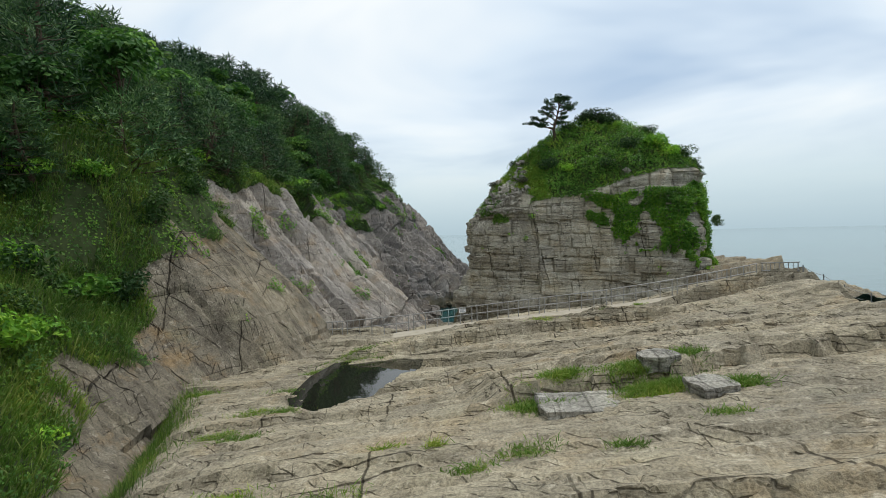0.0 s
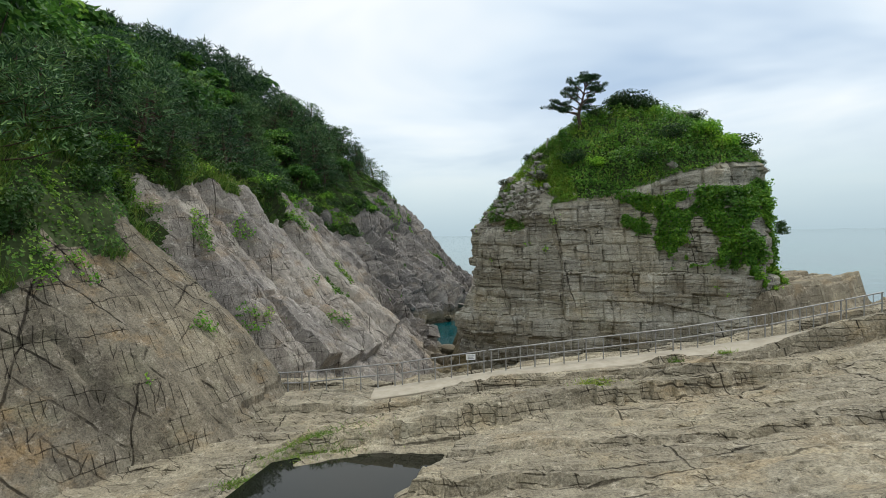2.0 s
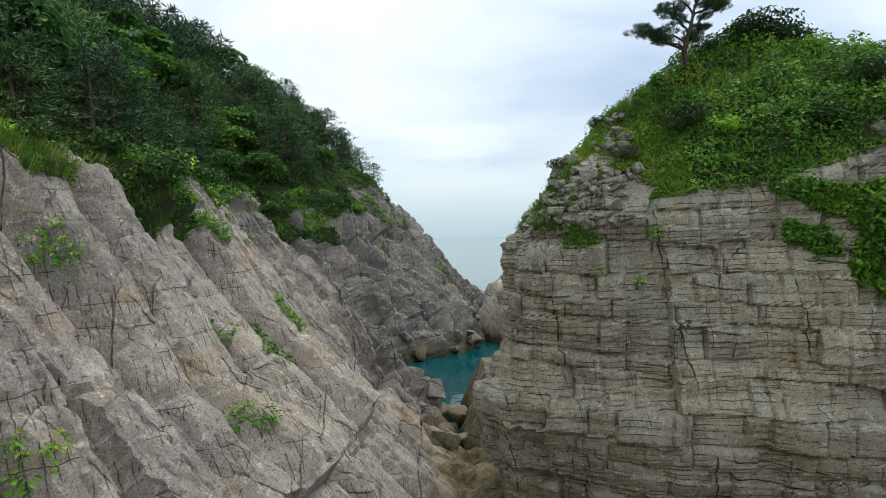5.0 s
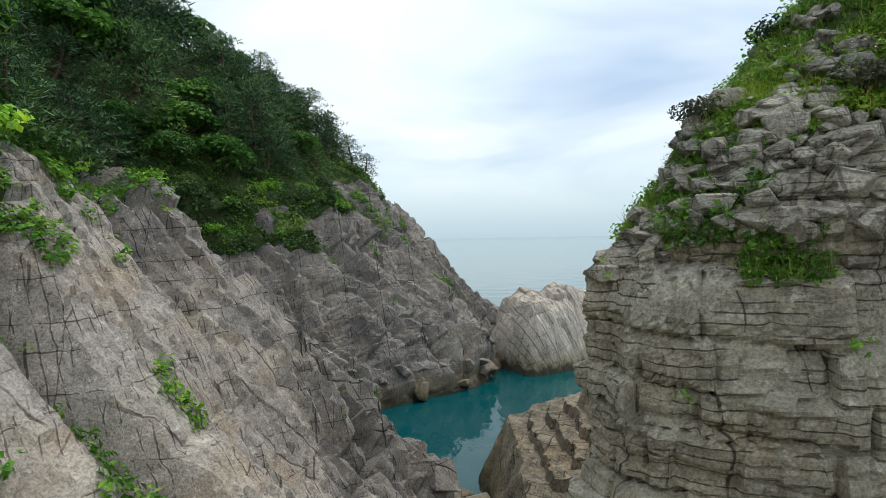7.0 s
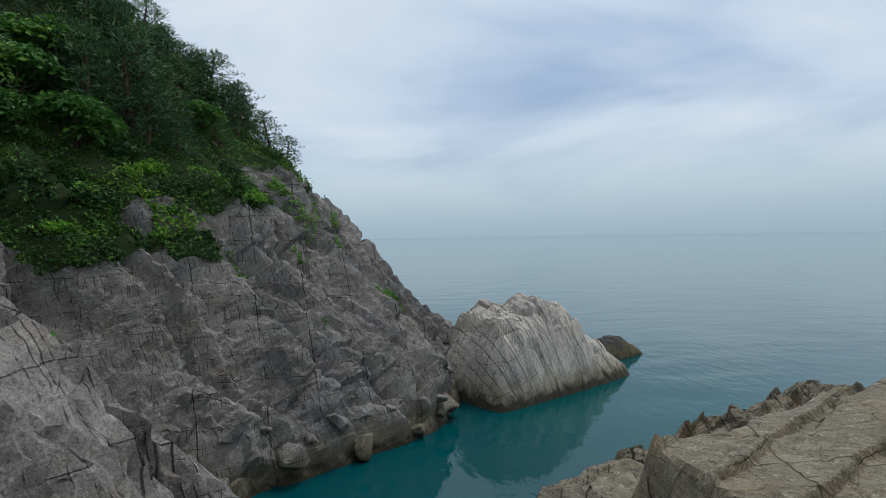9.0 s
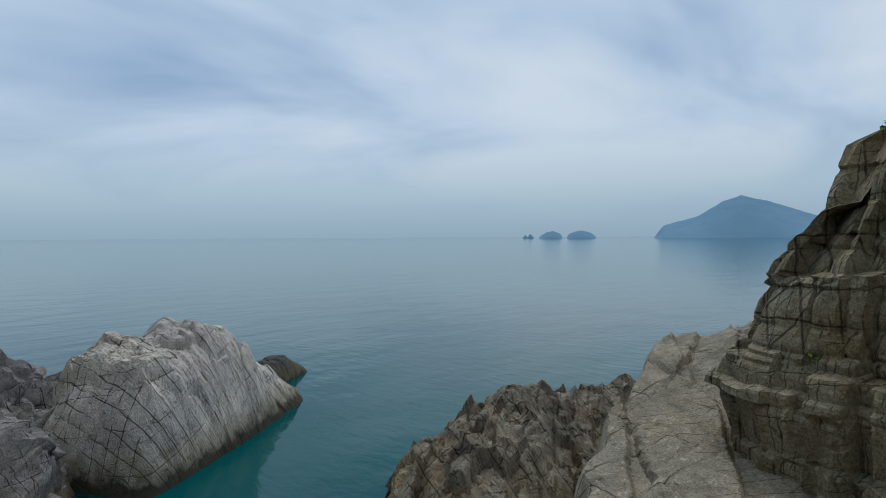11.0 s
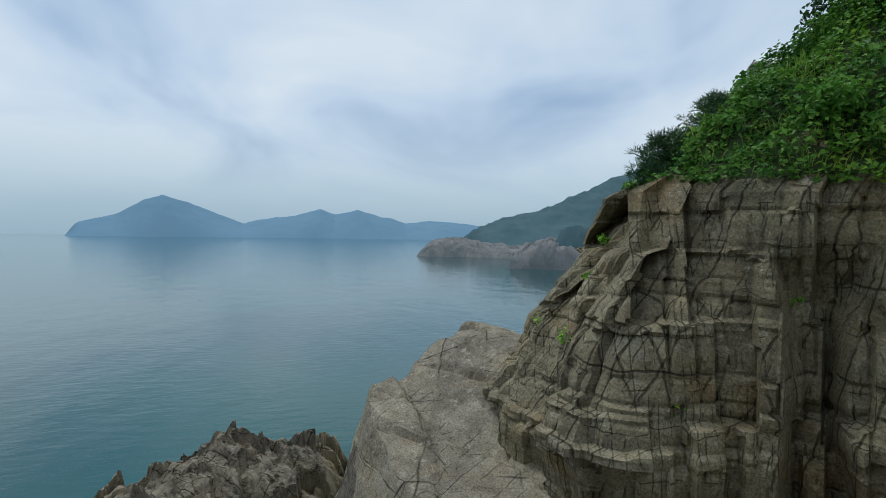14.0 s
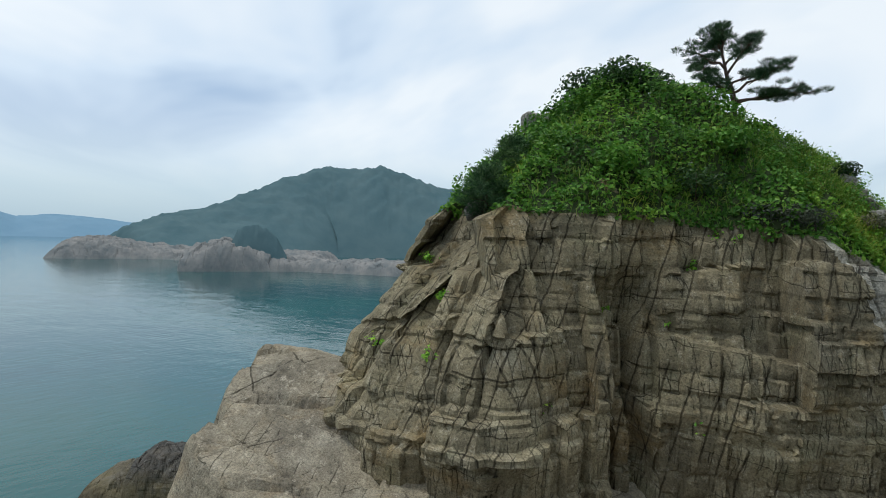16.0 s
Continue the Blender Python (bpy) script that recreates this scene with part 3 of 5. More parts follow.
    p = p + blocks(wx / 5.0, wy / 3.2, 0.32, 0.35, 0.35, 30) + blocks(wx / 1.9, wy / 1.2, 0.07, 0.4, 0.6, 40) + 0.02 * ridged(x * 0.8, y * 0.8, 2.3, 3)
    d = inside(LEDGE, x, y) + 0.5 * fbm(x * 0.3, y * 0.3, 7.0, 2)
    drop = np.clip(-d, 0, None)
    st = drop * 1.0
    st = st * 1.1 - 0.5
    drop = drop * 3.6 + 1.2 * (np.floor(st) + step01(0.15, 0.85, st - np.floor(st)) - st - 0.5 * step01(0.0, 0.5, -st)) * step01(0.0, 0.4, drop)
    p = p - drop
    p = p + 1.5 * np.exp(-((x - 25.5) / 4.0) ** 2 - ((y - 67.0) / 3.4) ** 2)
    k = inside(KNOLL, x, y) + 1.2 * fbm(x * 0.3, y * 0.3, 3.0, 4)
    p2 = 0.9 + blocks((x + 0.7 * y) / 2.6, (y - 0.5 * x) / 1.6, 1.1, 0.8, 0.3, 50) + blocks((x + 0.7 * y) / 0.9, (y - 0.5 * x) / 0.6, 0.24, 0.7, 0.3, 60) + 0.45 * np.clip(k, 0, 9) + (0.7 + 0.1 * np.clip(k, 0, 6)) * ridged(x * 0.16, y * 0.16, 6.0, 2) - 1.3 * np.clip(-k, 0, None)
    k = inside(LOW, x, y) + 0.5 * fbm(x * 0.4, y * 0.4, 2.0, 3)
    p2 = np.maximum(p2, 3.7 + 0.2 * ridged(x * 0.4, y * 0.4, 1.0, 3) + 0.5 * np.floor(np.clip(k, 0, 4) * 0.9) - 2.2 * np.clip(-k, 0, None))
    # gorge floor, strewn and rising to the east
    fl = np.interp(x, [-6, 0, 4, 10, 18, 24, 30], [0.7, 0.7, 0.9, 1.3, 2.6, 6.0, 7.6]) * (1 - step01(62, 67, y)) - 2.5 * step01(62, 67, y) - 9 * step01(33, 44, x)
    fl = fl + 0.7 * fbm(x * 0.5, y * 0.5, 5.0, 4)
    return np.maximum(np.maximum(z, np.maximum(p, p2)), np.maximum(fl, -4 + 0.5 * fbm(x * 0.3, y * 0.3, 8.0, 3)))


def field(x0, x1, y0, y1, step):
    xs, ys = np.arange(x0, x1 + 1e-6, step), np.arange(y0, y1 + 1e-6, step)
    X, Y = np.meshgrid(xs, ys, indexing="ij")
    return np.stack([X, Y, ground_z(X, Y)], -1)


shelf = tagged(new("ground", grid_mesh("ground", field(-18, 26, 5, 40, 0.118), M_SHELF)), "pale buff bedded rock shelf with worn ledges and cracks", "rock shelf", kind="structure")
back = tagged(new("ground_behind", grid_mesh("ground_behind", field(-18, 24, -24, 5.0, 0.5), M_SHELF)), "pale bedded rock shelf", "rock shelf", kind="structure")
_P = field(-6, 44, 40.0, 92, 0.145)
_me = grid_mesh("ground_ledge", _P, [M_LEDGE, M_KNOLL])
_c = _P.reshape(-1, 3)[grid_faces(*_P.shape[:2])].mean(1)
_dark = (_c[:, 1] + 0.9 * fbm(_c[:, 0] * 0.3, _c[:, 1] * 0.3, 2.0, 3) > 75.2) | (_c[:, 0] + 0.5 * pn(_c[:, 1] * 0.4, 1.0) < 6.0)
_me.polygons.foreach_set("material_index", _dark.astype(np.int32))
ledge = tagged(new("ground_ledge", _me), "pale broken rock ledges along the shore", "rock ledge", kind="structure")

# the sea: one sheet to the horizon
_r = np.concatenate([[0.0], np.geomspace(20, 4900, 40)])
_t = np.linspace(0, 2 * np.pi, 96, endpoint=False)
_P = np.stack([20 + _r[None] * np.cos(_t)[:, None], 90 + _r[None] * np.sin(_t)[:, None], np.zeros((96, 41))], -1)
sea = tagged(new("water", grid_mesh("water", _P, M_SEA, wrap=True)), "calm teal sea fading into haze", "sea", kind="structure")
# the pool
_b = bmesh.new()
_b.faces.new([_b.verts.new((x * 1.06 + 0.15, 23.5 + (y - 23.5) * 1.08, POOL_Z)) for x, y in POOL])
pool = part("water_pool", _b, M_POOL, None)
tagged(pool, "dark still rainwater pool in the rock", "pool", kind="structure")

# ---- the wooded hill and its slab cliffs ----
TOE_Y = [-60, -10, 0, 12, 20, 26, 31, 35, 36.3, 37.5, 40, 43, 47, 52, 58, 62, 65, 68, 69.5, 72, 75, 79, 83, 86, 90, 93.5, 97, 101, 104, 107, 111, 115, 119, 126, 140, 170]
TOE_X = [4, -1.5, -3, -5.4, -7.6, -8.2, -5.4, -3.9, -4.2, -7.6, -6.4, -3.2, -0.9, 0.4, 0.9, 1.1, 1.1, 0.6, -1.8, -6.0, -9.0, -11.5, -12, -10, -4.3, 0.8, 3.2, 4.4, 5.2, 7.0, 8.0, 7.2, 4, -4, -24, -80]


def toe(y):
    return np.interp(y, TOE_Y, TOE_X)


def hill_z(u, y):
    k = step01(66, 94, y)
    z = (1 - k) * np.interp(u, [-6, 0, 5, 16, 30, 45, 60, 90], [-6, 0, 5.6, 17.3, 25.5, 32.5, 36.5, 38]) + k * np.interp(u, [-6, 0, 5, 16, 30, 45, 60, 90], [-6, 0, 5.6, 17.3, 28.5, 39.0, 45, 47])
    return z + step01(96, 106, y) * np.interp(u, [0, 8, 14, 20, 30, 50], [0, 0.0, 0.9, 2.6, 3.0, 1.5])


def hill_point(y, u):
    """The hill's surface with slabs, gullies and joints, over arrays."""
    z = hill_z(u, y)
    sk = y - 0.22 * u            # joints run a little aslant down the slope
    steep = step01(-1, 3, u) * (1 - step01(17, 26, u))
    sw = sk + 0.10 * pn(sk * 0.3, u * 0.2, 7.0)
    uw = u + 0.2 * pn(sk * 0.2, u * 0.25, 9.0)
    dg, dh = 0.8 * sk + 0.6 * u, 0.8 * u - 0.6 * sk
    rib = 0.35 * ridged(sk * 0.13, u * 0.03, 1.0, 2) + step01(66, 72, y) * 1.2 * ridged(sk * 0.2, u * 0.04, 4.0, 3)
    rib = rib - 1.5 * step01(37, 40, y) * np.clip(1 - 7 * np.abs(pn(sk * 0.17, u * 0.025, 33.0)), 0, 1) - 1.5 * step01(60, 66, y) * np.clip(1 - 6 * np.abs(pn(sk * 0.31, u * 0.05, 37.0)), 0, 1)
    slab = bricks(sw / 6.2, uw / 13.0, 0.95, 0.9, 0.06, 65) + bricks(sw / 2.4, uw / 8.0, 0.50, 0.6, 0.14, 70) + bricks(dg / 3.1, dh / 4.2, 0.24, 0.7, 0.10, 75) + bricks(sw / 0.95, uw / 4.2, 0.24, 0.6, 0.45, 80) + bricks(dg / 1.3, dh / 1.7, 0.15, 0.9, 0.35, 85) + bricks(sw / 0.45, uw / 1.2, 0.09, 0.7, 0.5, 90)
    slab = slab + step01(62, 68, y) * (bricks(sw / 1.7, uw / 5.0, 0.75, 0.8, 0.15, 92) + bricks(dg / 0.8, dh / 0.9, 0.22, 0.9, 0.3, 94))
    fine = 0.03 * fbm(sk * 2.2, u * 1.3, 6.0, 3)
    lump = 1.1 * fbm(y * 0.06, u * 0.07, 3.0, 3)
    calm = 0.4 + 0.6 * step01(35.5, 37.5, y)        # the nearest slab is worn smooth
    n = steep * calm * (rib + slab + fine) + lump * step01(0, 8, u) + steep * step01(27, 31, y) * (1.5 * (1 - step01(34.6, 35.1, sk)) - 0.8 * np.exp(-((sk - 35.6) / 0.8) ** 2))
    n = n + (1 - steep) * step01(20, 30, u) * 1.2 * fbm(y * 0.12, u * 0.12, 8.0, 3)
    # toe blocks near the water
    low = np.exp(-((z - 2.0) / 2.6) ** 2) * step01(60, 66, y)
    n = n + low * (1.6 * np.abs(fbm(y * 0.35, u * 0.35, 1.5, 2)) + 0.3 + blocks(y / 2.1, u / 2.4, 1.0, 0.9, 0.4, 160))
    s2 = 0.72
    return toe(y) - u + n * s2, y + 0.0 * u, z + n * (1 - s2 * 0.4)


def hill_green(y, u):
    """How overgrown the hill is, 0 bare rock to 1."""
    z = hill_z(u, y)
    lim = np.interp(y, [-30, 10, 20, 25, 28, 31, 33, 36, 44, 55, 62, 66, 70, 75, 80, 84, 88, 91, 94, 97, 101, 106, 120], [6.8, 7.0, 7.0, 7.2, 8.4, 10.5, 13.0, 13.5, 15.5, 17, 17.5, 18.5, 18.5, 18, 16.5, 15, 14, 15, 16.5, 18, 19, 19.5, 20])
    return step01(-1.6, 1.6, z - lim + 2.4 * fbm(y * 0.16, u * 0.16, 12.0, 3) + 3.4 * step01(58, 70, y) * fbm(y * 0.24, u * 0.2, 15.0, 3) + 2.6 * pn((y - 0.22 * u) * 0.5, u * 0.16, 5.0) * step01(28, 34, y))


_y = np.concatenate([np.arange(-50, 10, 1.2), np.arange(10, 20, 0.22), np.arange(20, 66, 0.13), np.arange(66, 112, 0.19), np.arange(112, 168, 1.2)])
_u = np.concatenate([np.arange(-3, 22, 0.15), np.arange(22, 62, 0.8), np.arange(62, 100, 3)])
_Y, _U = np.meshgrid(_y, _u, indexing="ij")
_P = np.stack(hill_point(_Y, _U), -1)
_f = grid_faces(*_Y.shape)
_me = raw_mesh("hill", _P.reshape(-1, 3), _f, [M_CLIFF, M_SHADESOIL, M_GREYCLIFF, M_SLAB])
_g = (hill_green(_Y, _U) + 0.5 * pn(_Y * 0.9, _U * 0.9, 3.0)).reshape(-1)[_f].mean(1)
_grey = (_Y + 3 * fbm(_Y * 0.2, _U * 0.2, 1.0, 3)).reshape(-1)[_f].mean(1) > 64
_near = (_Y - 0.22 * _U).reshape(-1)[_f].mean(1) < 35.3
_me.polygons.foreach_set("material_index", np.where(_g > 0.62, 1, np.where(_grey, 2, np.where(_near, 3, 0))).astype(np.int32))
hill = tagged(new("ground_hill", _me), "steep coastal hill of grey-buff slab cliffs under dense woods", "hill", kind="structure")

# ---- the sea stack ----
STACK = [(2.3, 55.5), (2.9, 53.9), (4.6, 52.9), (8.5, 51.5), (13, 51.0), (17, 49.7), (20.5, 48.3), (24.5, 49.8), (26.4, 53.5), (26, 60), (24.2, 66.2), (20.6, 68.5), (15.7, 67.9), (14.1, 64.9), (10.8, 62.0), (7.1, 60.0), (4.8, 58.0)]
STACK_TOP = [14.0, 14.3, 14.9, 15.4, 15.8, 17.3, 18.1, 18.3, 17.2, 17.6, 17.9, 18.3, 17.8, 17.7, 17.4, 16.9, 15.0]
STACK_LEAN = [0.05, 0.05, 0.05, 0.06, 0.06, 0.08, 0.12, 0.10, 0.10, 0.20, 0.58, 0.80, 0.50, 0.28, 0.22, 0.14, 0.08]
PEAK_A, PEAK_B, PEAK_Z = (14.0, 57.0), (19.5, 56.8), 23.7


def ring(n):
    """n points round the stack's outline, with their wall-top height and outward normal."""
    p = np.array(STACK + STACK[:1], float)
    h = np.array(STACK_TOP + STACK_TOP[:1], float)
    s = np.concatenate([[0], np.cumsum(np.hypot(*np.diff(p, axis=0).T))])
    q = np.linspace(0, s[-1], n, endpoint=False)
    ln = np.interp(q, s, np.array(STACK_LEAN + STACK_LEAN[:1]))
    x, y, z = np.interp(q, s, p[:, 0]), np.interp(q, s, p[:, 1]), np.interp(q, s, h)
    dx, dy = np.roll(x, -3) - np.roll(x, 3), np.roll(y, -3) - np.roll(y, 3)
    l = np.hypot(dx, dy)
    return q, x, y, z, dy / l, -dx / l, ln


def stack_relief(q, z, x, y):
    """How far the wall stands out: beds, joint blocks and grain."""
    zz = z + 0.10 * x * 0.3 + 0.12 * pn(x * 0.2, y * 0.2, z * 0.2)
    qw = q + 0.35 * pn(q * 0.15, z * 0.25, 2.0)
    rear = step01(55, 60, y)
    bed = np.floor(zz / 0.72 + 0.8 * pn(zz * 0.5, 3.1))
    west = step01(9.0, 6.0, x) * (1 - rear)
    d = 0.15 * (1 - 0.6 * rear) * (hsh(bed, 1) - 0.5) + 0.45 * fbm(x * 0.22, y * 0.22, z * 0.18, 2)
    d = d + 0.55 * (1 - rear) * step01(7.6, 6.6, z + 0.5 * pn(q * 0.3, 1.0)) - 0.5 * (1 - rear) * step01(4.2, 2.4, z)
    d = d + (0.35 + 0.75 * rear) * bricks(qw / 2.9, zz / 14.0, 0.85, 0.8, 0.08, 100) + rear * (bricks(qw / 1.7, zz / 5.0, 0.6, 0.8, 0.12, 101) - 1.3 * step01(0.30, 0.36, pn(qw * 0.23, 4.4) + 0.12 * pn(z * 0.3, q * 0.1)) * step01(16.5, 14.5, z) * step01(18.5, 16.5, x)) + bricks(qw / 5.0, zz / 2.6, 0.5, 0.5, 0.10, 105) * (1 - 0.3 * rear)
    d = d + bricks(qw / 1.5, zz / 1.15, 0.36 + 0.06 * west, 0.6, 0.30, 110) * (1 - 0.5 * rear) + bricks(qw / 1.1, zz / 2.4, 0.28, 0.7, 0.3, 115) * rear + bricks(qw / 0.8, zz / 0.45, 0.055 + 0.06 * west, 0.6, 0.45, 120) * (1 - 0.4 * rear)
    return d


def stack_surface(n=760):
    q, x, y, zt, nx, ny, ln = ring(n)
    hs = np.concatenate([np.linspace(0, 1, 180)])
    rows = []
    for h in hs:
        z = -1.5 + (zt + 1.5) * h
        lean = ln * np.where(z > 13, 1.35 * (13 - z), 0.8 * (13 - np.maximum(z, 10.5)))
        d = stack_relief(q, z, x, y) + lean
        rows.append(np.stack([x + nx * d, y + ny * d, z + 0 * q], -1))
    edge = rows[-1]
    ker = np.hanning(41); ker /= ker.sum()
    pad = np.concatenate([edge[-20:], edge, edge[:20]])
    soft = np.stack([np.convolve(pad[:, i], ker, "valid") for i in range(3)], -1)
    t = np.clip((edge[:, 0] - PEAK_A[0]) / (PEAK_B[0] - PEAK_A[0]), 0.0, 1.0)
    cx, cy = PEAK_A[0] + t * (PEAK_B[0] - PEAK_A[0]), PEAK_A[1] + t * (PEAK_B[1] - PEAK_A[1])
    for r in np.concatenate([np.linspace(0.985, 0.1, 46), [0.0]]):
        e2 = soft + (edge - soft) * float(step01(0.93, 1.0, r))
        px, py = cx + (e2[:, 0] - cx) * r, cy + (e2[:, 1] - cy) * r
        z = e2[:, 2] + (PEAK_Z - e2[:, 2]) * (1 - r ** 1.5) + 0.5 * step01(1, 0.8, r) * fbm(px * 0.3, py * 0.3, 3.3, 4) + 0.25 * fbm(px * 1.2, py * 1.2, 5.0, 3) * step01(1, 0.9, r)
        rows.append(np.stack([px, py, z], -1))
    return np.stack(rows, 1), len(hs)


def stack_green(p, j, grow=0.0):
    """Where the stack is overgrown."""
    x, y, z = p.T
    n = fbm(x * 0.28, y * 0.28, z * 0.28, 3) + grow
    cap = (j > _nw) & ((n > -0.75) | (y < 55)) & ((x > 9.0 + 2.0 * n) | (y > 57.8) | (z > 17.4 + 2.0 * n) | (n > 0.08))
    front = (y < 53.5) & (x > 13.4 + 1.6 * n) & (z > np.interp(x, [13, 16, 18, 21, 22.5, 26], [14.6, 12.6, 11.4, 11.2, 9.8, 9.2]) + 2.4 * n) & (n > -0.22) & (z < 16.6 + 1.2 * n)
    right = (x > 23) & (y < 58) & (z > 10 + 2 * n) & (n > -0.25) & (z < 16.8 + n)
    left = (x < 6.5) & (z > 13.3 + 2.0 * n) & (y < 58) & (n > 0.2)
    return cap | front | right | left


_P, _nw = stack_surface()
STACK_P = _P
_f = grid_faces(_P.shape[0], _P.shape[1], wrap=True)
_row = (np.arange(len(_f)) % (_P.shape[1] - 1))
_c = _P.reshape(-1, 3)[_f].mean(1)
_soil = (_row > _nw + 1) & stack_green(_c, _row, -0.06)
stack = tagged(new("rock_tower"), "tall grey-brown sea stack of flat-lying rock beds", "rock tower")


def split_mesh(name, P, f, material):
    used, inv = np.unique(f, return_inverse=True)
    return raw_mesh(name, P.reshape(-1, 3)[used], inv.reshape(f.shape), material)


_back = (_c[:, 1] + 1.2 * pn(_c[:, 0] * 0.3, _c[:, 1] * 0.3, _c[:, 2] * 0.3)) > 59.5
mesh_part("cliff_wall", split_mesh("cliff_wall", _P, _f[~_soil & ~_back], M_STACK), stack, "grey flat-bedded rock wall")
mesh_part("cliff_wall", split_mesh("cliff_wall", _P, _f[~_soil & _back], M_STACKBROWN), stack, "brown jointed rock wall above the ledge")
mesh_part("soil_cap", split_mesh("soil_cap", _P, _f[_soil], M_SHADESOIL), stack, "soil under the green cap, coloured dark as leaf shade")

# ---- the pale rock islet at the gorge's mouth ----
def islet(name, ax, ay, bx, by, half, high, seed, material, label, peak=0.38):
    n, m = (240, 90) if high > 5 else (110, 40)
    L = math.hypot(bx - ax, by - ay)
    tx, ty = (bx - ax) / L, (by - ay) / L
    s, v = np.meshgrid(np.linspace(-0.06, 1.06, n), np.linspace(-1, 1, m), indexing="ij")
    top = high * np.clip(np.interp(s, [-0.06, 0.0, 0.06, 0.2, peak, 0.52, 0.62, 0.66, 0.72, 0.85, 1.0, 1.06], [-0.3, 0.5, 0.86, 0.96, 1.0, 0.95, 0.74, 0.46, 0.50, 0.38, 0.16, -0.3]), -0.4, 2)
    x0, y0 = ax + tx * s * L - ty * v * half, ay + ty * s * L + tx * v * half
    z = top * (1 - np.abs(v) ** 4.6) - 1.6 * np.abs(v) ** 3
    d = 0.5 * ridged(x0 * 0.25 + seed, y0 * 0.25, z * 0.12, 2) + blocks(s * L / 2.2 + 0.1 * z, v * half / 2.8, 0.55, 0.9, 0.4, 130) + blocks(s * L / 0.9 + 0.35 * z, v * half / 1.5, 0.24, 0.9, 0.5, 140) + blocks(s * L / 0.35 + 0.3 * z, v * half / 0.6, 0.09, 0.9, 0.5, 150)
    z = z + d * step01(1.0, 0.75, np.abs(v)) * step01(-0.06, 0.05, s) * step01(1.06, 0.95, s) * min(1, high / 6)
    x0 = x0 - ty * v * d * 0.5
    P = np.stack([x0, y0, z], -1)
    f = grid_faces(n, m)[:, ::-1]
    rock = tagged(new(name), label, "rock islet")
    rock.location = (ax, ay, 0)
    P = P - [ax, ay, 0]
    low = s.reshape(-1)[f].mean(1) > 0.645
    for nm, pick in (("main_crag", ~low), ("low_crag", low)):
        used, inv = np.unique(f[pick], return_inverse=True)
        mesh_part(nm, raw_mesh(nm, P.reshape(-1, 3)[used], inv.reshape(-1, 4), material), rock)
    return rock


islet("rock_islet", 6.2, 101.8, 22.6, 110.8, 5.0, 8.3, 2.0, M_ISLET, "pale pinkish-grey jagged rock islet in the sea")
islet("rock_skerry", 24, 114.3, 30.2, 117.2, 2.0, 2.4, 5.0, M_DARK, "low dark skerry beyond the pale islet")

# ---- distance: headland and islands, haze put into their base colours ----
def ridge(name, pts, width, material, label, seed, rough=4.0, kind="structure", lumps=0.0):
    """A long hill given as (x, y, top) along its crest."""
    p = np.array(pts, float)
    s = np.concatenate([[0], np.cumsum(np.hypot(*np.diff(p[:, :2], axis=0).T))])
    n, m = 360, 61
    q = np.linspace(0, s[-1], n)
    x, y, h = (np.interp(q, s, p[:, i]) for i in range(3))
    ker = np.ones(31) / 31
    x, y = (np.convolve(np.concatenate([np.full(15, a[0]), a, np.full(15, a[-1])]), ker, "valid") for a in (x, y))
    tx, ty = np.gradient(x), np.gradient(y)
    l = np.hypot(tx, ty)
    v = np.linspace(-1, 1, m)
    nx, ny = -ty / l, tx / l
    X, Y = x[:, None] + nx[:, None] * v * width, y[:, None] + ny[:, None] * v * width
    Z = h[:, None] * (1 - np.abs(v) ** 1.35) - 6 * np.abs(v) ** 6
    Z = Z + np.minimum(h[:, None] * 0.15, rough) * fbm(X / 60 + seed, Y / 60, 0.0, 4) * (1 - np.abs(v)) ** 0.5
    Z = Z + lumps * (fbm(X / 9 + seed, Y / 9, 1.0, 3) + 0.6) * (1 - np.abs(v) ** 3)
    Z = (Z + 3) * (step01(0, 0.04, q / s[-1]) * step01(1, 0.96, q / s[-1]))[:, None] - 3
    return tagged(new(name, grid_mesh(name, np.stack([X, Y, Z], -1), material, True, flip=True)), label, "distant land", kind=kind)


def bearing(pairs, dist, x0=0.0, y0=73.0):
    return [(x0 + dist * math.sin(radians(b)), y0 + dist * math.cos(radians(b)), h) for b, h in pairs]


ridge("island_far", bearing([(68.8, 2), (69.6, 55), (73.3, 104), (75.4, 172), (77.1, 207), (79.8, 165), (82.8, 103), (84.3, 74), (86.2, 99), (89.2, 118), (91.9, 160), (93.4, 128), (95.7, 158), (97.8, 127), (99.5, 113), (100.9, 86), (103.4, 102), (106.1, 95), (110, 70), (116, 60)], 3000), 320, M_ISLAND, "mountainous island across the sea, tinted with blue haze", 1.0, 5.0)
ridge("island_small", bearing([(58.1, 4), (58.5, 18), (59.0, 30), (59.6, 34), (60.2, 24), (60.6, 6)], 2600), 60, M_ISLAND, "small rounded haze-tinted islet far out", 3.0, 3.0)
ridge("island_round", bearing([(60.95, 4), (61.3, 22), (61.8, 33), (62.6, 35), (63.4, 26), (64.0, 6)], 2600), 70, M_ISLAND, "small flat-topped haze-tinted islet far out", 4.0, 3.0)
ridge("island_low", bearing([(56.4, 3), (56.7, 18), (56.9, 6), (57.2, 22), (57.6, 5)], 2600), 25, M_ISLAND, "low haze-tinted rocks beside the islets", 5.0, 3.0)
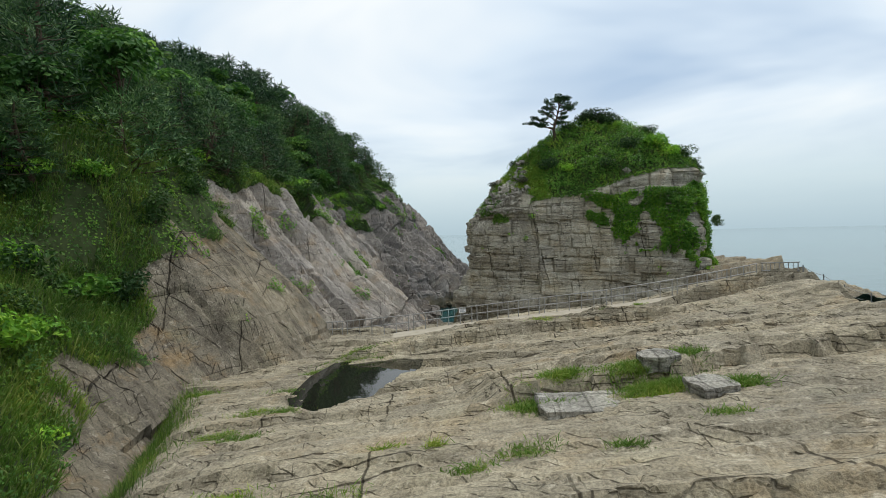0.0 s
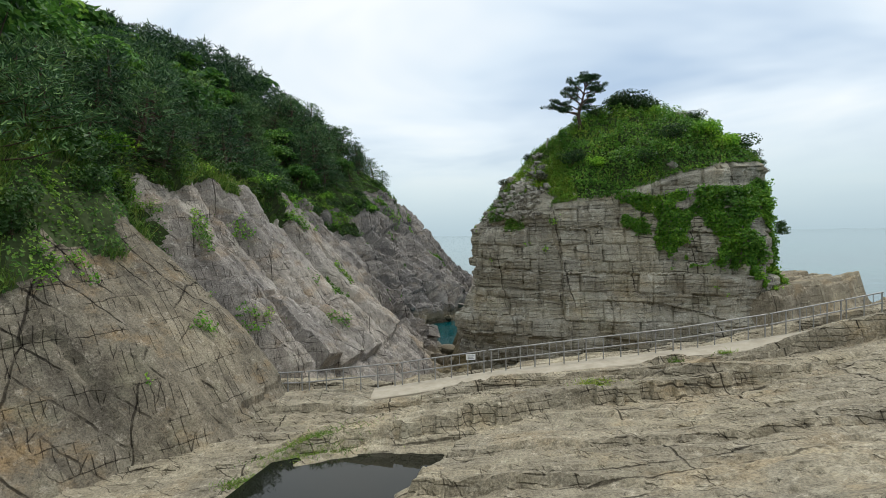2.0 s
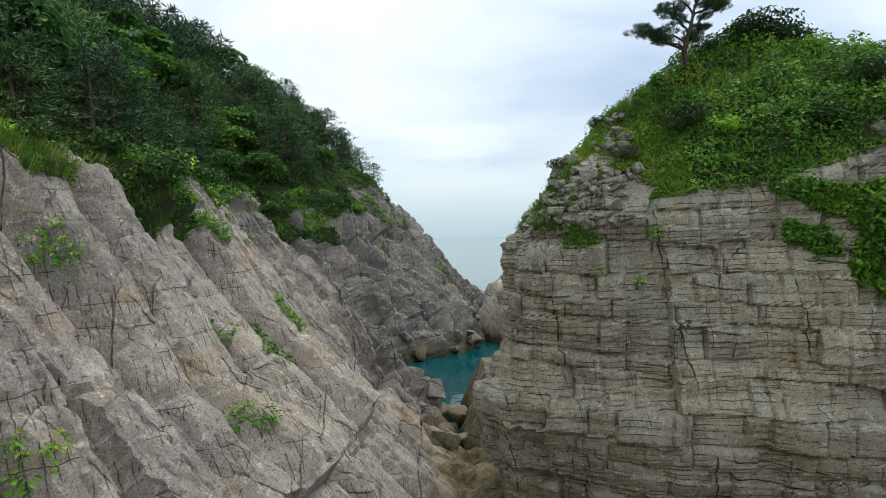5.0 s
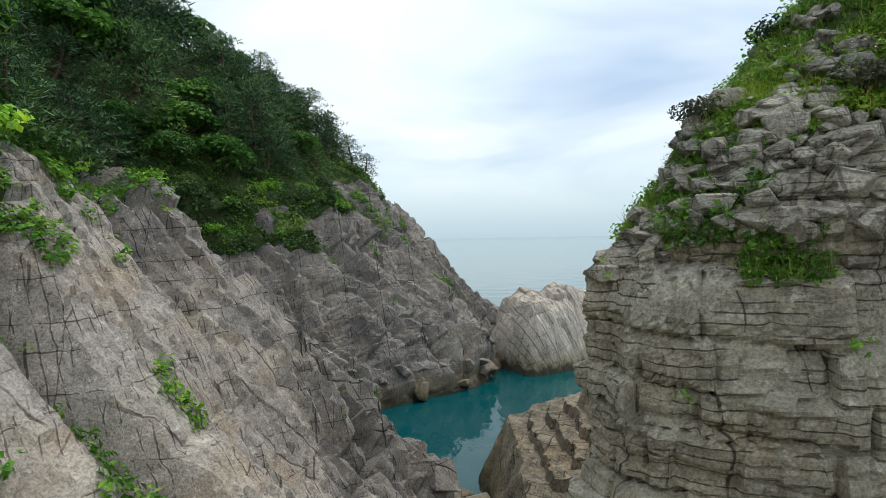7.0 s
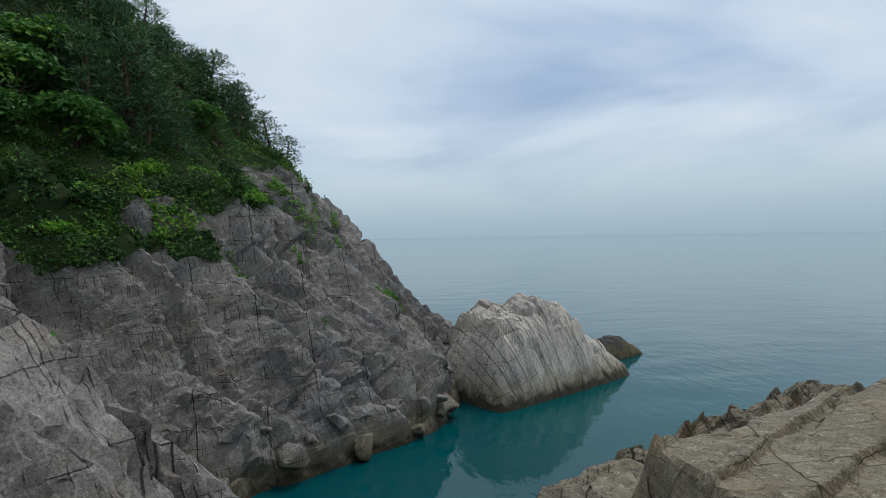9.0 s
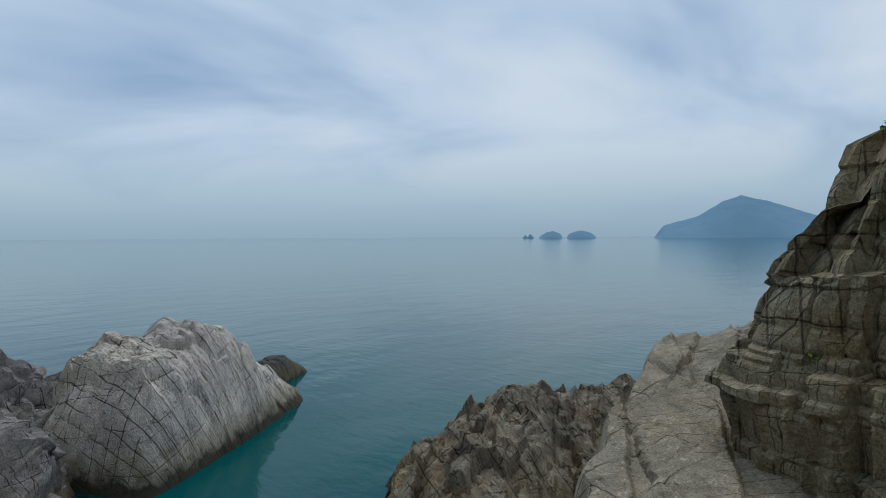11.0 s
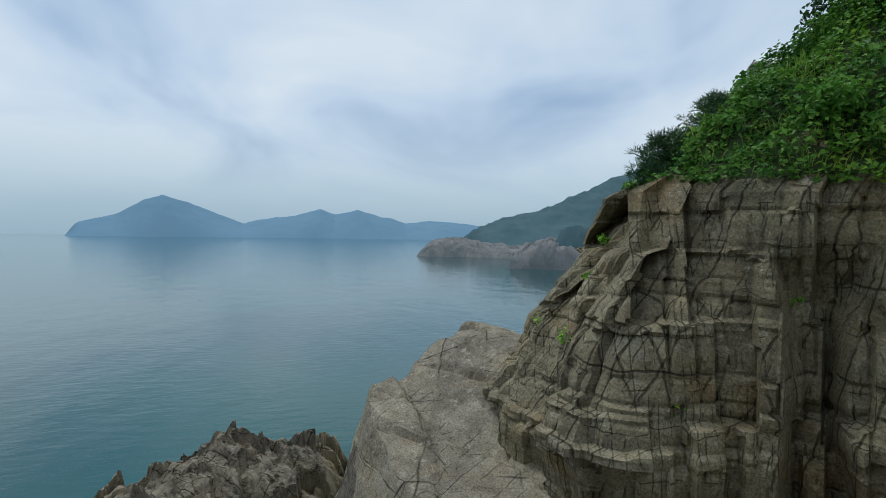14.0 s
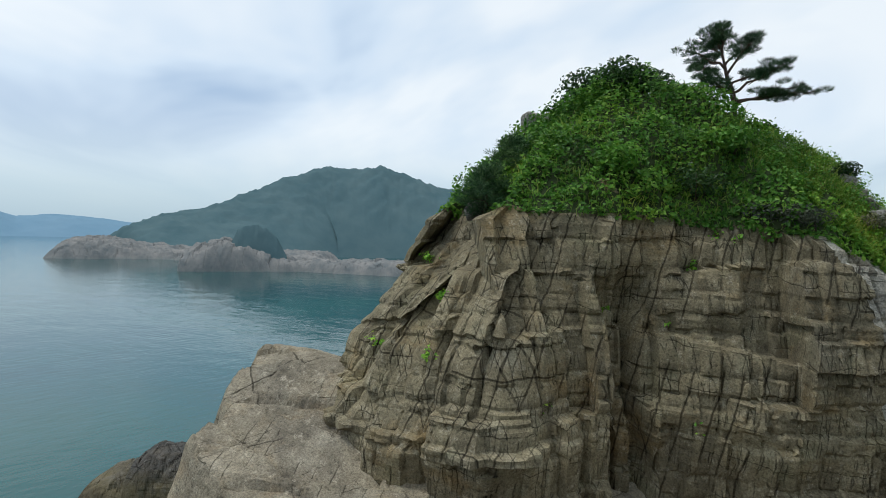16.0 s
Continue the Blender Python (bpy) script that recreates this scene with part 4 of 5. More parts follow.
ridge("headland_hill", [(x + 53, y - 28, h * 1.06) for x, y, h in ((462, -40, 3), (458, -66, 22), (456, -90, 31), (456, -150, 45), (458, -190, 62), (456, -215, 74), (450, -250, 88), (405, -310, 92), (362, -350, 76), (300, -420, 60), (200, -520, 50))], 120, M_FARHILL, "wooded headland across the bay, tinted blue-green with haze", 2.0, 5.0, lumps=2.6)


def far_shore(name, pts, width, seed, label):
    """A rocky shore spur with broken cliffs."""
    p = np.array(pts, float)
    s = np.concatenate([[0], np.cumsum(np.hypot(*np.diff(p[:, :2], axis=0).T))])
    n, m = 300, 60
    q = np.linspace(0, s[-1], n)
    x, y, h = (np.interp(q, s, p[:, i]) for i in range(3))
    tx, ty = np.gradient(x), np.gradient(y)
    l = np.hypot(tx, ty)
    v = np.linspace(-1, 1, m)
    X, Y = x[:, None] - (ty / l)[:, None] * v * width, y[:, None] + (tx / l)[:, None] * v * width
    Z = h[:, None] * (1 - np.abs(v) ** 3) + 0.16 * h[:, None] * ridged(X / 14 + seed, Y / 14, 0.0, 4) * (1 - np.abs(v) ** 4) - 2.5 * np.abs(v) ** 8
    Z = (Z + 3) * (step01(0, 0.07, q / s[-1]) * step01(1, 0.93, q / s[-1]))[:, None] - 3
    Zq = Z + 1.1 * blocks(X / 7, Y / 7, 1.0, 0.9, 0.3, 7) * step01(-1, 2, Z) + 0.5 * blocks(X / 2.6, Y / 2.6, 1.0, 0.9, 0.3, 8) * step01(-1, 2, Z)
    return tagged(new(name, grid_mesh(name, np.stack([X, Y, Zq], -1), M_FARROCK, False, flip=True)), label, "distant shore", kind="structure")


far_shore("headland_shore", [(457, -22, -3), (453, -28, 7), (446, -38, 12), (436, -52, 13), (420, -80, 9), (398, -112, 7), (370, -150, 6), (330, -180, 6)], 26, 1.0, "pale haze-tinted rocky shore under the headland")
far_shore("headland_spur", [(277, -32, -3), (275, -36, 6), (271, -42, 11), (264, -54, 14), (256, -68, 9), (246, -84, 4), (242, -90, -3)], 15, 6.0, "pale haze-tinted rock spur with a wooded top in the bay")
far_shore("headland_low_shore", [(266, -74, -3), (258, -78, 6), (245, -84, 5), (205, -98, 6), (165, -110, 6), (110, -130, 6)], 12, 9.0, "low pale haze-tinted rock shore inside the bay")
ridge("headland_grove", [(266, -50, 0), (262, -58, 20), (257, -66, 22), (252, -74, 16), (248, -82, 0)], 11, M_FARHILL, "dark haze-tinted wooded knoll on the rock spur", 7.0, 3.0, lumps=1.6)

# ---- plants ----
def spikes(root, way, width):
    """Single tapered needles."""
    n = len(root)
    side = np.cross(way, _rng.normal(size=(n, 3)))
    side /= np.linalg.norm(side, axis=1)[:, None] + 1e-9
    w = np.broadcast_to(width, (n,))[:, None] * side
    V = np.stack([root - w * 0.7, root + w * 0.7, root + way + w * 0.35, root + way - w * 0.35], 1).reshape(-1, 3)
    return V, (np.arange(n) * 4)[:, None] + np.array([0, 1, 2, 3])


def unit(rng, n):
    d = rng.normal(size=(n, 3))
    return d / np.linalg.norm(d, axis=1)[:, None]


def thing(name, label, category, group=""):
    return tagged(new(name), label, category, group)


def needle_pad(c, rx, rz, n, ln, wd, rng, lift=0.45):
    """Needles bristling from a flat pad of twigs."""
    d = unit(rng, n)
    root = c + d * np.array([rx, rx, rz]) * rng.uniform(0.3, 1.0, n)[:, None] ** 0.5
    way = d * np.array([1, 1, 0.5]) + np.array([0, 0, lift]) + rng.normal(size=(n, 3)) * 0.25
    way *= (ln * rng.uniform(0.7, 1.3, n) / (np.linalg.norm(way, axis=1) + 1e-9))[:, None]
    return spikes(root, way, wd)


def curve_pts(a, b, sag, n=6, side=0.0, rng=None):
    a, b = np.array(a, float), np.array(b, float)
    t = np.linspace(0, 1, n)[:, None]
    p = a + (b - a) * t
    p[:, 2] += sag * np.sin(np.pi * t[:, 0])
    if rng is not None:
        p[1:-1] += rng.normal(size=(n - 2, 3)) * side
    return p


def pine_tree(seed, high, wide, name="pine_tree", label="", group="", pads=1.0, bare=0.12, needle=(0.32, 0.048), per=15):
    rng = np.random.RandomState(seed)
    e = thing(name, label, "tree", group)
    bend = rng.normal(size=2) * 0.06 * high
    t = np.linspace(0, 1, 8)
    path = np.stack([bend[0] * np.sin(t * 2.5), bend[1] * np.sin(t * 2.2), high * t * 0.94 - 0.4], 1)
    wood = [tube(path, 0.035 * high * (1 - 0.85 * t) + 0.015, 6)]
    leaf = []
    k = int(9 * pads)
    for i in range(k):
        f = bare + (0.97 - bare) * (i + 0.5) / k
        p0 = np.array([np.interp(f, t, path[:, j]) for j in range(3)])
        reach = wide * (1.0 - 0.72 * max(0, f - 0.35) / 0.65) * rng.uniform(0.75, 1.15)
        m = 5 if f < 0.8 else 4
        for j in range(m):
            a = 2 * np.pi * (j + rng.uniform(-0.25, 0.25)) / m + i * 2.4
            r = reach * rng.uniform(0.7, 1.15)
            tip = p0 + np.array([math.cos(a) * r, math.sin(a) * r, (0.10 + 0.30 * f) * r])
            lp = curve_pts(p0, tip, -0.06 * r, 3)
            wood.append(tube(lp, np.linspace(0.012 * high * (1.1 - f), 0.008, 3), 3))
            for s in (0.55, 0.8, 1.0):
                c = p0 + (tip - p0) * s + rng.normal(size=3) * 0.12
                leaf.append(needle_pad(c, 0.40 * (0.6 + 0.4 * s) * wide / 2, 0.10, int(per), needle[0], needle[1], rng))
    leaf.append(needle_pad(path[-1], 0.25, 0.25, int(per * 1.5), needle[0], needle[1], rng, 0.9))
    mesh_part("trunk", raw_mesh("trunk", *merge(wood), M_BARK, True), e)
    mesh_part("crown", raw_mesh("crown", *merge(leaf), M_PINE), e)
    return e


def broad_tree(seed, high, wide, name="broadleaf_tree", label="", group="", size=0.30, count=1250, material=None):
    rng = np.random.RandomState(seed)
    e = thing(name, label, "tree", group)
    t = np.linspace(0, 1, 6)
    path = np.stack([0.1 * high * np.sin(t * 2), 0.06 * high * np.sin(t * 3), high * t * 0.75 - 0.4], 1)
    wood = [tube(path, 0.03 * high * (1 - 0.8 * t) + 0.01, 6)]
    pos, nor = [], []
    k = 15
    for i in range(k):
        d = unit(rng, 1)[0]
        c = np.array([d[0] * wide * 0.62, d[1] * wide * 0.62, high * (0.62 + 0.26 * d[2])])
        wood.append(tube(curve_pts(path[rng.randint(2, 5)], c, 0.1, 4), np.linspace(0.02 * high * 0.5, 0.01, 4), 4))
        n = count // k
        q = unit(rng, n)
        q[:, 2] = np.where(q[:, 2] < -0.3, -q[:, 2], q[:, 2])
        pos.append(c + q * np.array([0.52, 0.52, 0.36]) * wide * rng.uniform(0.55, 1.05, n)[:, None] ** 0.6)
        nor.append(q + np.array([0, 0, 0.6]))
    mesh_part("trunk", raw_mesh("trunk", *merge(wood), M_BARK, True), e)
    mesh_part("crown", raw_mesh("crown", *leaves(np.concatenate(pos), np.concatenate(nor), size, rng, 0.5), material or M_BROAD), e)
    return e


def shrub(seed, wide, high, name="shrub", label="", group="", size=0.13, count=520, material=None):
    rng = np.random.RandomState(seed)
    e = thing(name, label, "shrub", group)
    wood, pos, nor = [], [], []
    k = 9
    for i in range(k):
        d = unit(rng, 1)[0]
        c = np.array([d[0] * wide * 0.5, d[1] * wide * 0.5, high * rng.uniform(0.35, 0.8)])
        wood.append(tube(curve_pts((0, 0, -0.2), c, 0.05, 4), np.linspace(0.03, 0.008, 4), 4))
        n = count // k
        q = unit(rng, n)
        pos.append(c + q * np.array([0.42 * wide, 0.42 * wide, 0.34 * high]) * rng.uniform(0.5, 1.05, n)[:, None] ** 0.6)
        nor.append(q + np.array([0, 0, 0.5]))
    mesh_part("stem", raw_mesh("stem", *merge(wood), M_BARK, True), e)
    mesh_part("foliage", raw_mesh("foliage", *leaves(np.concatenate(pos), np.concatenate(nor), size, rng, 0.6), material or M_SHRUB), e)
    return e


# the woods on the hill
WOOD = "trees of the hillside wood"
_models = [pine_tree(21, 6.0, 2.5, label="dark green pine in the dense hillside wood", group=WOOD),
           pine_tree(22, 7.0, 2.3, label="dark green pine in the dense hillside wood", group=WOOD),
           pine_tree(23, 5.0, 2.6, label="dark green pine in the dense hillside wood", group=WOOD),
           pine_tree(24, 6.5, 2.9, label="dark green pine in the dense hillside wood", group=WOOD),
           broad_tree(31, 5.0, 2.6, label="fresh green broadleaf tree among the hillside pines", group=WOOD),
           broad_tree(32, 4.2, 2.9, label="fresh green broadleaf tree among the hillside pines", group=WOOD)]


def wood_edge(y):
    """Distance up the slope from the toe at which the trees begin."""
    return np.interp(y, [-40, 10, 24, 34, 40, 50, 60, 66, 72, 82, 90, 96, 104, 112, 125], [9, 10.5, 11.0, 12.5, 15.0, 17.0, 18.5, 18.5, 16.5, 16.5, 18, 19.5, 20, 19, 17])


def plant_woods():
    """The nearest 290 trees are things of their own; the wood behind them is one mass."""
    rng = np.random.RandomState(77)
    spots = []
    for yy in np.arange(-24, 134, 2.9):
        for uu in np.arange(10.5, 66, 3.1):
            y, u = yy + rng.uniform(-1.3, 1.3), uu + rng.uniform(-1.4, 1.4)
            if u < wood_edge(y) + rng.uniform(0, 1.5) or (y < 0 and u > 40):
                continue
            x, y2, z = (float(a) for a in hill_point(np.array(y), np.array(u)))
            leafy = pn(y * 0.07, u * 0.09, 5.0) + 0.2 * rng.normal()
            k = rng.randint(0, 4) if leafy < 0.26 else rng.randint(4, 6)
            s = rng.uniform(0.78, 1.2) * np.interp(u - wood_edge(y), [0, 5, 40], [0.85, 1.0, 1.05]) * np.interp(y, [98, 108, 120], [1.0, 0.85, 0.7]) * (1 + 0.22 * step01(20, 32, u) * step01(30, 50, y)) * np.interp(y, [6, 24], [0.72, 1.0])
            m = Matrix.Translation((x, y2, z - 0.2)) @ Euler((rng.normal() * 0.06, 0.10 + rng.normal() * 0.08, rng.uniform(0, 6.28))).to_matrix().to_4x4() @ Matrix.Diagonal((s, s, s * rng.uniform(0.85, 1.1), 1))
            spots.append((u - wood_edge(y) + 0.12 * abs(y - 55), k, m))
    spots.sort(key=lambda a: a[0])
    first = [True] * len(_models)
    for _, k, m in spots[:290]:
        if first[k]:
            _models[k].matrix_basis = m; first[k] = False
        else:
            copy_thing(_models[k], Matrix.Identity(4)).matrix_basis = m
    data = {}
    for k, e in enumerate(_models):
        me = [c for c in e.children if c.name.startswith("crown")][0].data
        v = np.zeros(len(me.vertices) * 3); me.vertices.foreach_get("co", v)
        v = v.reshape(-1, 4, 3)[::5]
        mid = v.mean(1, keepdims=True)
        v = (mid + (v - mid) * 2.0).reshape(-1, 3)
        data[k] = v, np.arange(len(v)).reshape(-1, 4)
    for nm, ks, mat, label in (("far_pine_wood", range(4), M_PINE, "dark pine wood on the upper hillside"), ("far_leaf_wood", range(4, 6), M_BROAD, "fresh green broadleaf wood on the upper hillside")):
        lot = []
        for _, k, m in spots[290:]:
            if k in ks:
                v, f = data[k]
                a = np.array(m)
                lot.append((v @ a[:3, :3].T + a[:3, 3], f))
        tagged(new(nm, raw_mesh(nm, *merge(lot), mat)), label, "wood", kind="stuff")
    return len(spots)


plant_woods()


# ground cover on the hill: leaves where it is overgrown, long grass low on the slope
def hill_samples(n, y0, y1, u0, u1, rng, least=0.55):
    y, u = rng.uniform(y0, y1, n), rng.uniform(u0, u1, n)
    g = hill_green(y, u) + 0.5 * pn(y * 0.9, u * 0.9, 3.0)
    k = g > least
    y, u = y[k], u[k]
    a, b, c = (np.stack(hill_point(yy, uu), -1) for yy, uu in ((y, u), (y + 0.3, u), (y, u + 0.3)))
    nor = np.cross(c - a, b - a)
    nor /= np.linalg.norm(nor, axis=1)[:, None] + 1e-9
    nor *= np.sign(nor[:, 2:3] + 1e-9)
    return a, nor, y, u


def heap(p, amount, s=0.55):
    """Raises samples into low mounds."""
    return amount * np.clip(0.5 + fbm(p[:, 0] * s, p[:, 1] * s, p[:, 2] * s, 3), 0, 1.4)


_r2 = np.random.RandomState(5)
_p, _n, _yy, _uu = hill_samples(300000, 6, 112, 3, 27, _r2)
_keep = _r2.rand(len(_p)) < np.interp(_yy, [6, 30, 45, 112], [0.6, 0.6, 0.9, 0.7])
_p, _n = _p[_keep], _n[_keep]
_p = _p + _n * (heap(_p, 0.9) * _r2.uniform(0.2, 1, len(_p)))[:, None]
tagged(new("hillside_undergrowth", raw_mesh("hillside_undergrowth", *leaves(_p, _n + [0.3, 0, 0.6], np.interp(_p[:, 1], [10, 40, 70], [0.10, 0.13, 0.16]), _r2, 0.6), M_HILLSHRUB)), "fresh green leafy undergrowth on the slope", "undergrowth", kind="stuff")
_p, _n, _yy, _uu = hill_samples(150000, 6, 60, 2, 17, _r2, 0.5)
_k = (pn(_p[:, 0] * 0.22, _p[:, 1] * 0.22, 4.0) > -0.12)
_p, _n = _p[_k], _n[_k]
_w = _n * 0.25 + np.array([0.12, -0.05, 0.5]) + _r2.normal(size=_p.shape) * 0.16
tagged(new("hillside_grass", raw_mesh("hillside_grass", *blades(_p, _w * _r2.uniform(0.5, 1.3, len(_p))[:, None], 0.017, _r2, 0.4), M_GRASS)), "long yellow-green grass on the slope", "grass", kind="stuff")


# darker, thicker growth in the gully of the far cliff
_p, _n, _yy, _uu = hill_samples(130000, 62, 102, 3, 18, _r2)
_p = _p + _n * (heap(_p, 1.0, 0.5) * _r2.uniform(0.1, 1, len(_p)))[:, None]
_k = pn(_p[:, 0] * 0.3, _p[:, 1] * 0.3, _p[:, 2] * 0.3) > -0.1
for _sel, _mat, _nm, _lb in ((_k, M_DARKLEAF, "gully_thicket", "dark green thicket filling the cliff's gully"), (~_k, M_HILLSHRUB, "gully_creepers", "bright green creepers beside the cliff's gully")):
    tagged(new(_nm, raw_mesh(_nm, *leaves(_p[_sel], _n[_sel] + [0.3, 0, 0.6], 0.15, _r2, 0.6), _mat)), _lb, "undergrowth", kind="stuff")


# ---- the stack's green cap ----
def stack_samples(n, rng):
    P = STACK_P
    a, b, c = P[:, :-1], np.roll(P, -1, 0)[:, :-1], P[:, 1:]
    cr = np.cross(b - a, c - a)
    ar = np.linalg.norm(cr, axis=-1)
    k = rng.choice(ar.size, n, p=(ar / ar.sum()).ravel())
    i, j = np.unravel_index(k, ar.shape)
    f, g = rng.rand(n, 1), rng.rand(n, 1)
    p = a[i, j] + (b - a)[i, j] * f + (c - a)[i, j] * g
    nor = cr[i, j] / (ar[i, j][:, None] + 1e-9)
    return p, nor, j


_p, _n, _j = stack_samples(300000, _r2)
_k = stack_green(_p, _j)
_p, _n, _j = _p[_k], _n[_k], _j[_k]
_up = _n + np.array([0, 0, 0.5])
_lift = np.where((_j > _nw + 2)[:, None], 0.35 * _n + [0, 0, 0.75], 0.6 * _n)
_q = _p + _lift * (heap(_p, 1.1, 0.5) * np.interp(_p[:, 0] + 2 * np.clip(_p[:, 1] - 58, 0, 9), [7, 12], [0.3, 1.0]) * _r2.uniform(0.1, 1, len(_p)))[:, None]
tagged(new("stack_undergrowth", raw_mesh("stack_undergrowth", *leaves(_q, _up, np.where((_q[:, 0] < 10) & (_q[:, 1] < 58), 0.08, 0.15), _r2, 0.55, 1.3), M_SHRUB)), "thick green creepers and leaves over the stack", "undergrowth", kind="stuff")
_k = _r2.rand(len(_p)) < 0.09 * (1 + 2.2 * (pn(_p[:, 0] * 0.3, _p[:, 1] * 0.3, 9.0) > 0.1) + 0.6 * (_p[:, 0] < 10))
_w = (_n[_k] * 0.2 + np.array([0, 0, 0.30]) + _r2.normal(size=(_k.sum(), 3)) * 0.14) * np.where(_p[_k, 0] < 10, 0.6, 1.0)[:, None]
tagged(new("stack_grass", raw_mesh("stack_grass", *blades(_p[_k], _w, 0.016, _r2, 0.4), M_GRASS)), "yellow-green grass tufts on the stack", "grass", kind="stuff")
# closer cover on the western shoulder, where the path passes near
_ps, _ns, _js = stack_samples(1500000, _r2)
_k = (_js <= _nw) & (_ps[:, 1] < 54.5) & (_ps[:, 0] > 12.5) & (_r2.rand(len(_ps)) < 0.6)
_k &= stack_green(_ps, _js)
_qs = _ps[_k] + _ns[_k] * (heap(_ps[_k], 0.55, 0.8) * _r2.uniform(0.05, 1, _k.sum()))[:, None]
tagged(new("wall_ivy", raw_mesh("wall_ivy", *leaves(_qs, _ns[_k] + [0, 0, 0.9], 0.14, _r2, 0.6, 1.3), M_SHRUB)), "bright green creepers hanging down the stack's front", "undergrowth", kind="stuff")
_k = (_ps[:, 0] < 10.5) & (_ps[:, 1] < 58.5) & (_ps[:, 2] > 12.5)
_ps, _ns, _js = _ps[_k], _ns[_k], _js[_k]
_k = stack_green(_ps, _js) & (pn(_ps[:, 0] * 0.7, _ps[:, 1] * 0.7, _ps[:, 2] * 0.7) > -0.45)
_ps, _ns = _ps[_k], _ns[_k]
_m = _r2.rand(len(_ps)) < 0.45
_qs = _ps[_m] + _ns[_m] * (heap(_ps[_m], 0.5, 1.1) * _r2.uniform(0.05, 1, _m.sum()))[:, None]
tagged(new("shoulder_leaves", raw_mesh("shoulder_leaves", *leaves(_qs, _ns[_m] + [0, 0, 0.5], 0.085, _r2, 0.6, 1.3), M_SHRUB)), "low leafy plants over the stack's western shoulder", "undergrowth", kind="stuff")
_w = (_ns[~_m] * 0.15 + np.array([0, 0, 0.24]) + _r2.normal(size=((~_m).sum(), 3)) * 0.11) * _r2.uniform(0.5, 1.2, (~_m).sum())[:, None]
tagged(new("shoulder_grass", raw_mesh("shoulder_grass", *blades(_ps[~_m], _w, 0.010, _r2, 0.4), M_GRASS)), "short yellow-green grass over the stack's western shoulder", "grass", kind="stuff")
_k = (_r2.rand(len(_p)) < 0.03) & (pn(_p[:, 0] * 0.5, _p[:, 1] * 0.5, _p[:, 2] * 0.5) > 0.12) & (_p[:, 1] < 58)
_c = _q[_k] + _up[_k] * 0.22
_c = np.repeat(_c, 5, 0) + _r2.normal(size=(5 * _k.sum(), 3)) * 0.06
tagged(new("stack_flowers", raw_mesh("stack_flowers", *leaves(_c, np.tile([0, -0.2, 1.0], (len(_c), 1)), 0.055, _r2, 0.3, 1.1), M_FLOWER)), "small white flower heads scattered over the stack", "flowers", kind="stuff")


def stack_top_z(x, y):
    d = (STACK_P[:, _nw:, 0] - x) ** 2 + (STACK_P[:, _nw:, 1] - y) ** 2
    return float(STACK_P[:, _nw:, 2].ravel()[np.argmin(d)])


# the windswept pine on the summit
def summit_pine():
    rng = np.random.RandomState(3)
    x0, y0 = 11.8, 55.5
    e = thing("pine_tree", "lone windswept pine with flat needle pads on the summit", "tree")
    e.location = (x0, y0, min(stack_top_z(x0, y0), 23.0))
    e.scale = (0.88, 0.88, 0.88)
    trunk = np.array([(0.0, 0, -0.3), (0.02, 0, 0.6), (-0.10, 0.02, 1.3), (0.05, 0.05, 2.0), (0.28, 0.05, 2.7), (0.45, 0.05, 3.5), (0.6, 0.0, 4.3)])
    wood = [tube(trunk, [0.20, 0.17, 0.15, 0.13, 0.10, 0.07, 0.03], 9)]
    leaf = []
    # limbs: start height along the trunk, tip from the trunk's foot, number of pads
    limbs = [(1.3, (-2.6, -0.9, 2.0), 5), (1.5, (-3.3, -1.6, 1.75), 6), (1.9, (-2.1, 0.5, 2.75), 5), (2.1, (1.5, 0.7, 2.9), 4), (2.3, (-1.5, -1.2, 3.2), 4),
             (2.6, (2.1, -0.4, 3.9), 5), (2.9, (-1.0, 0.9, 4.1), 4), (3.2, (2.3, 0.5, 4.5), 5), (3.4, (-0.9, -0.4, 4.6), 4), (3.7, (1.4, -0.8, 4.9), 5), (4.1, (0.5, 0.6, 5.1), 4), (4.2, (1.0, 0.1, 5.2), 4), (1.8, (0.9, 1.3, 2.35), 3)]
    for h, tip, k in limbs:
        p0 = np.array([np.interp(h, trunk[:, 2], trunk[:, i]) for i in range(3)])
        tip = np.array(tip)
        lp = curve_pts(p0, tip, 0.12, 7, 0.07, rng)
        wood.append(tube(lp, np.linspace(0.075, 0.02, 7), 6))
        for s in np.concatenate([rng.uniform(0.35, 1.0, 2 * k), [1.0, 0.93]]):
            c = p0 + (tip - p0) * s + rng.normal(size=3) * np.array([0.26, 0.26, 0.13]) + [0, 0, 0.08]
            r = rng.uniform(0.20, 0.40)
            wood.append(tube(curve_pts(p0 + (tip - p0) * max(0.2, s - 0.15), c, 0.05, 3), [0.022, 0.014, 0.008], 4))
            leaf.append(needle_pad(c, r, 0.09, int(700 * r), 0.16, 0.013, rng, 0.6))
    mesh_part("trunk", raw_mesh("trunk", *merge(wood), M_BARK, True), e)
    mesh_part("crown", raw_mesh("crown", *merge(leaf), M_PINE), e)


summit_pine()


def dwarf_pine(seed, x, y, z, s, label):
    e = pine_tree(seed, 2.4, 1.25, "dwarf_pine", label, "", 1.0, 0.04, (0.22, 0.016), 60)
    e.matrix_basis = Matrix.Translation((x, y, z)) @ Matrix.Diagonal((s, s, s, 1))


dwarf_pine(41, 19.2, 64.0, stack_top_z(19.2, 64.0), 0.95, "bushy dwarf pine on the cliff corner of the stack")
dwarf_pine(42, 19.4, 61.6, stack_top_z(19.4, 61.6), 0.9, "bushy dwarf pine behind the cliff corner of the stack")
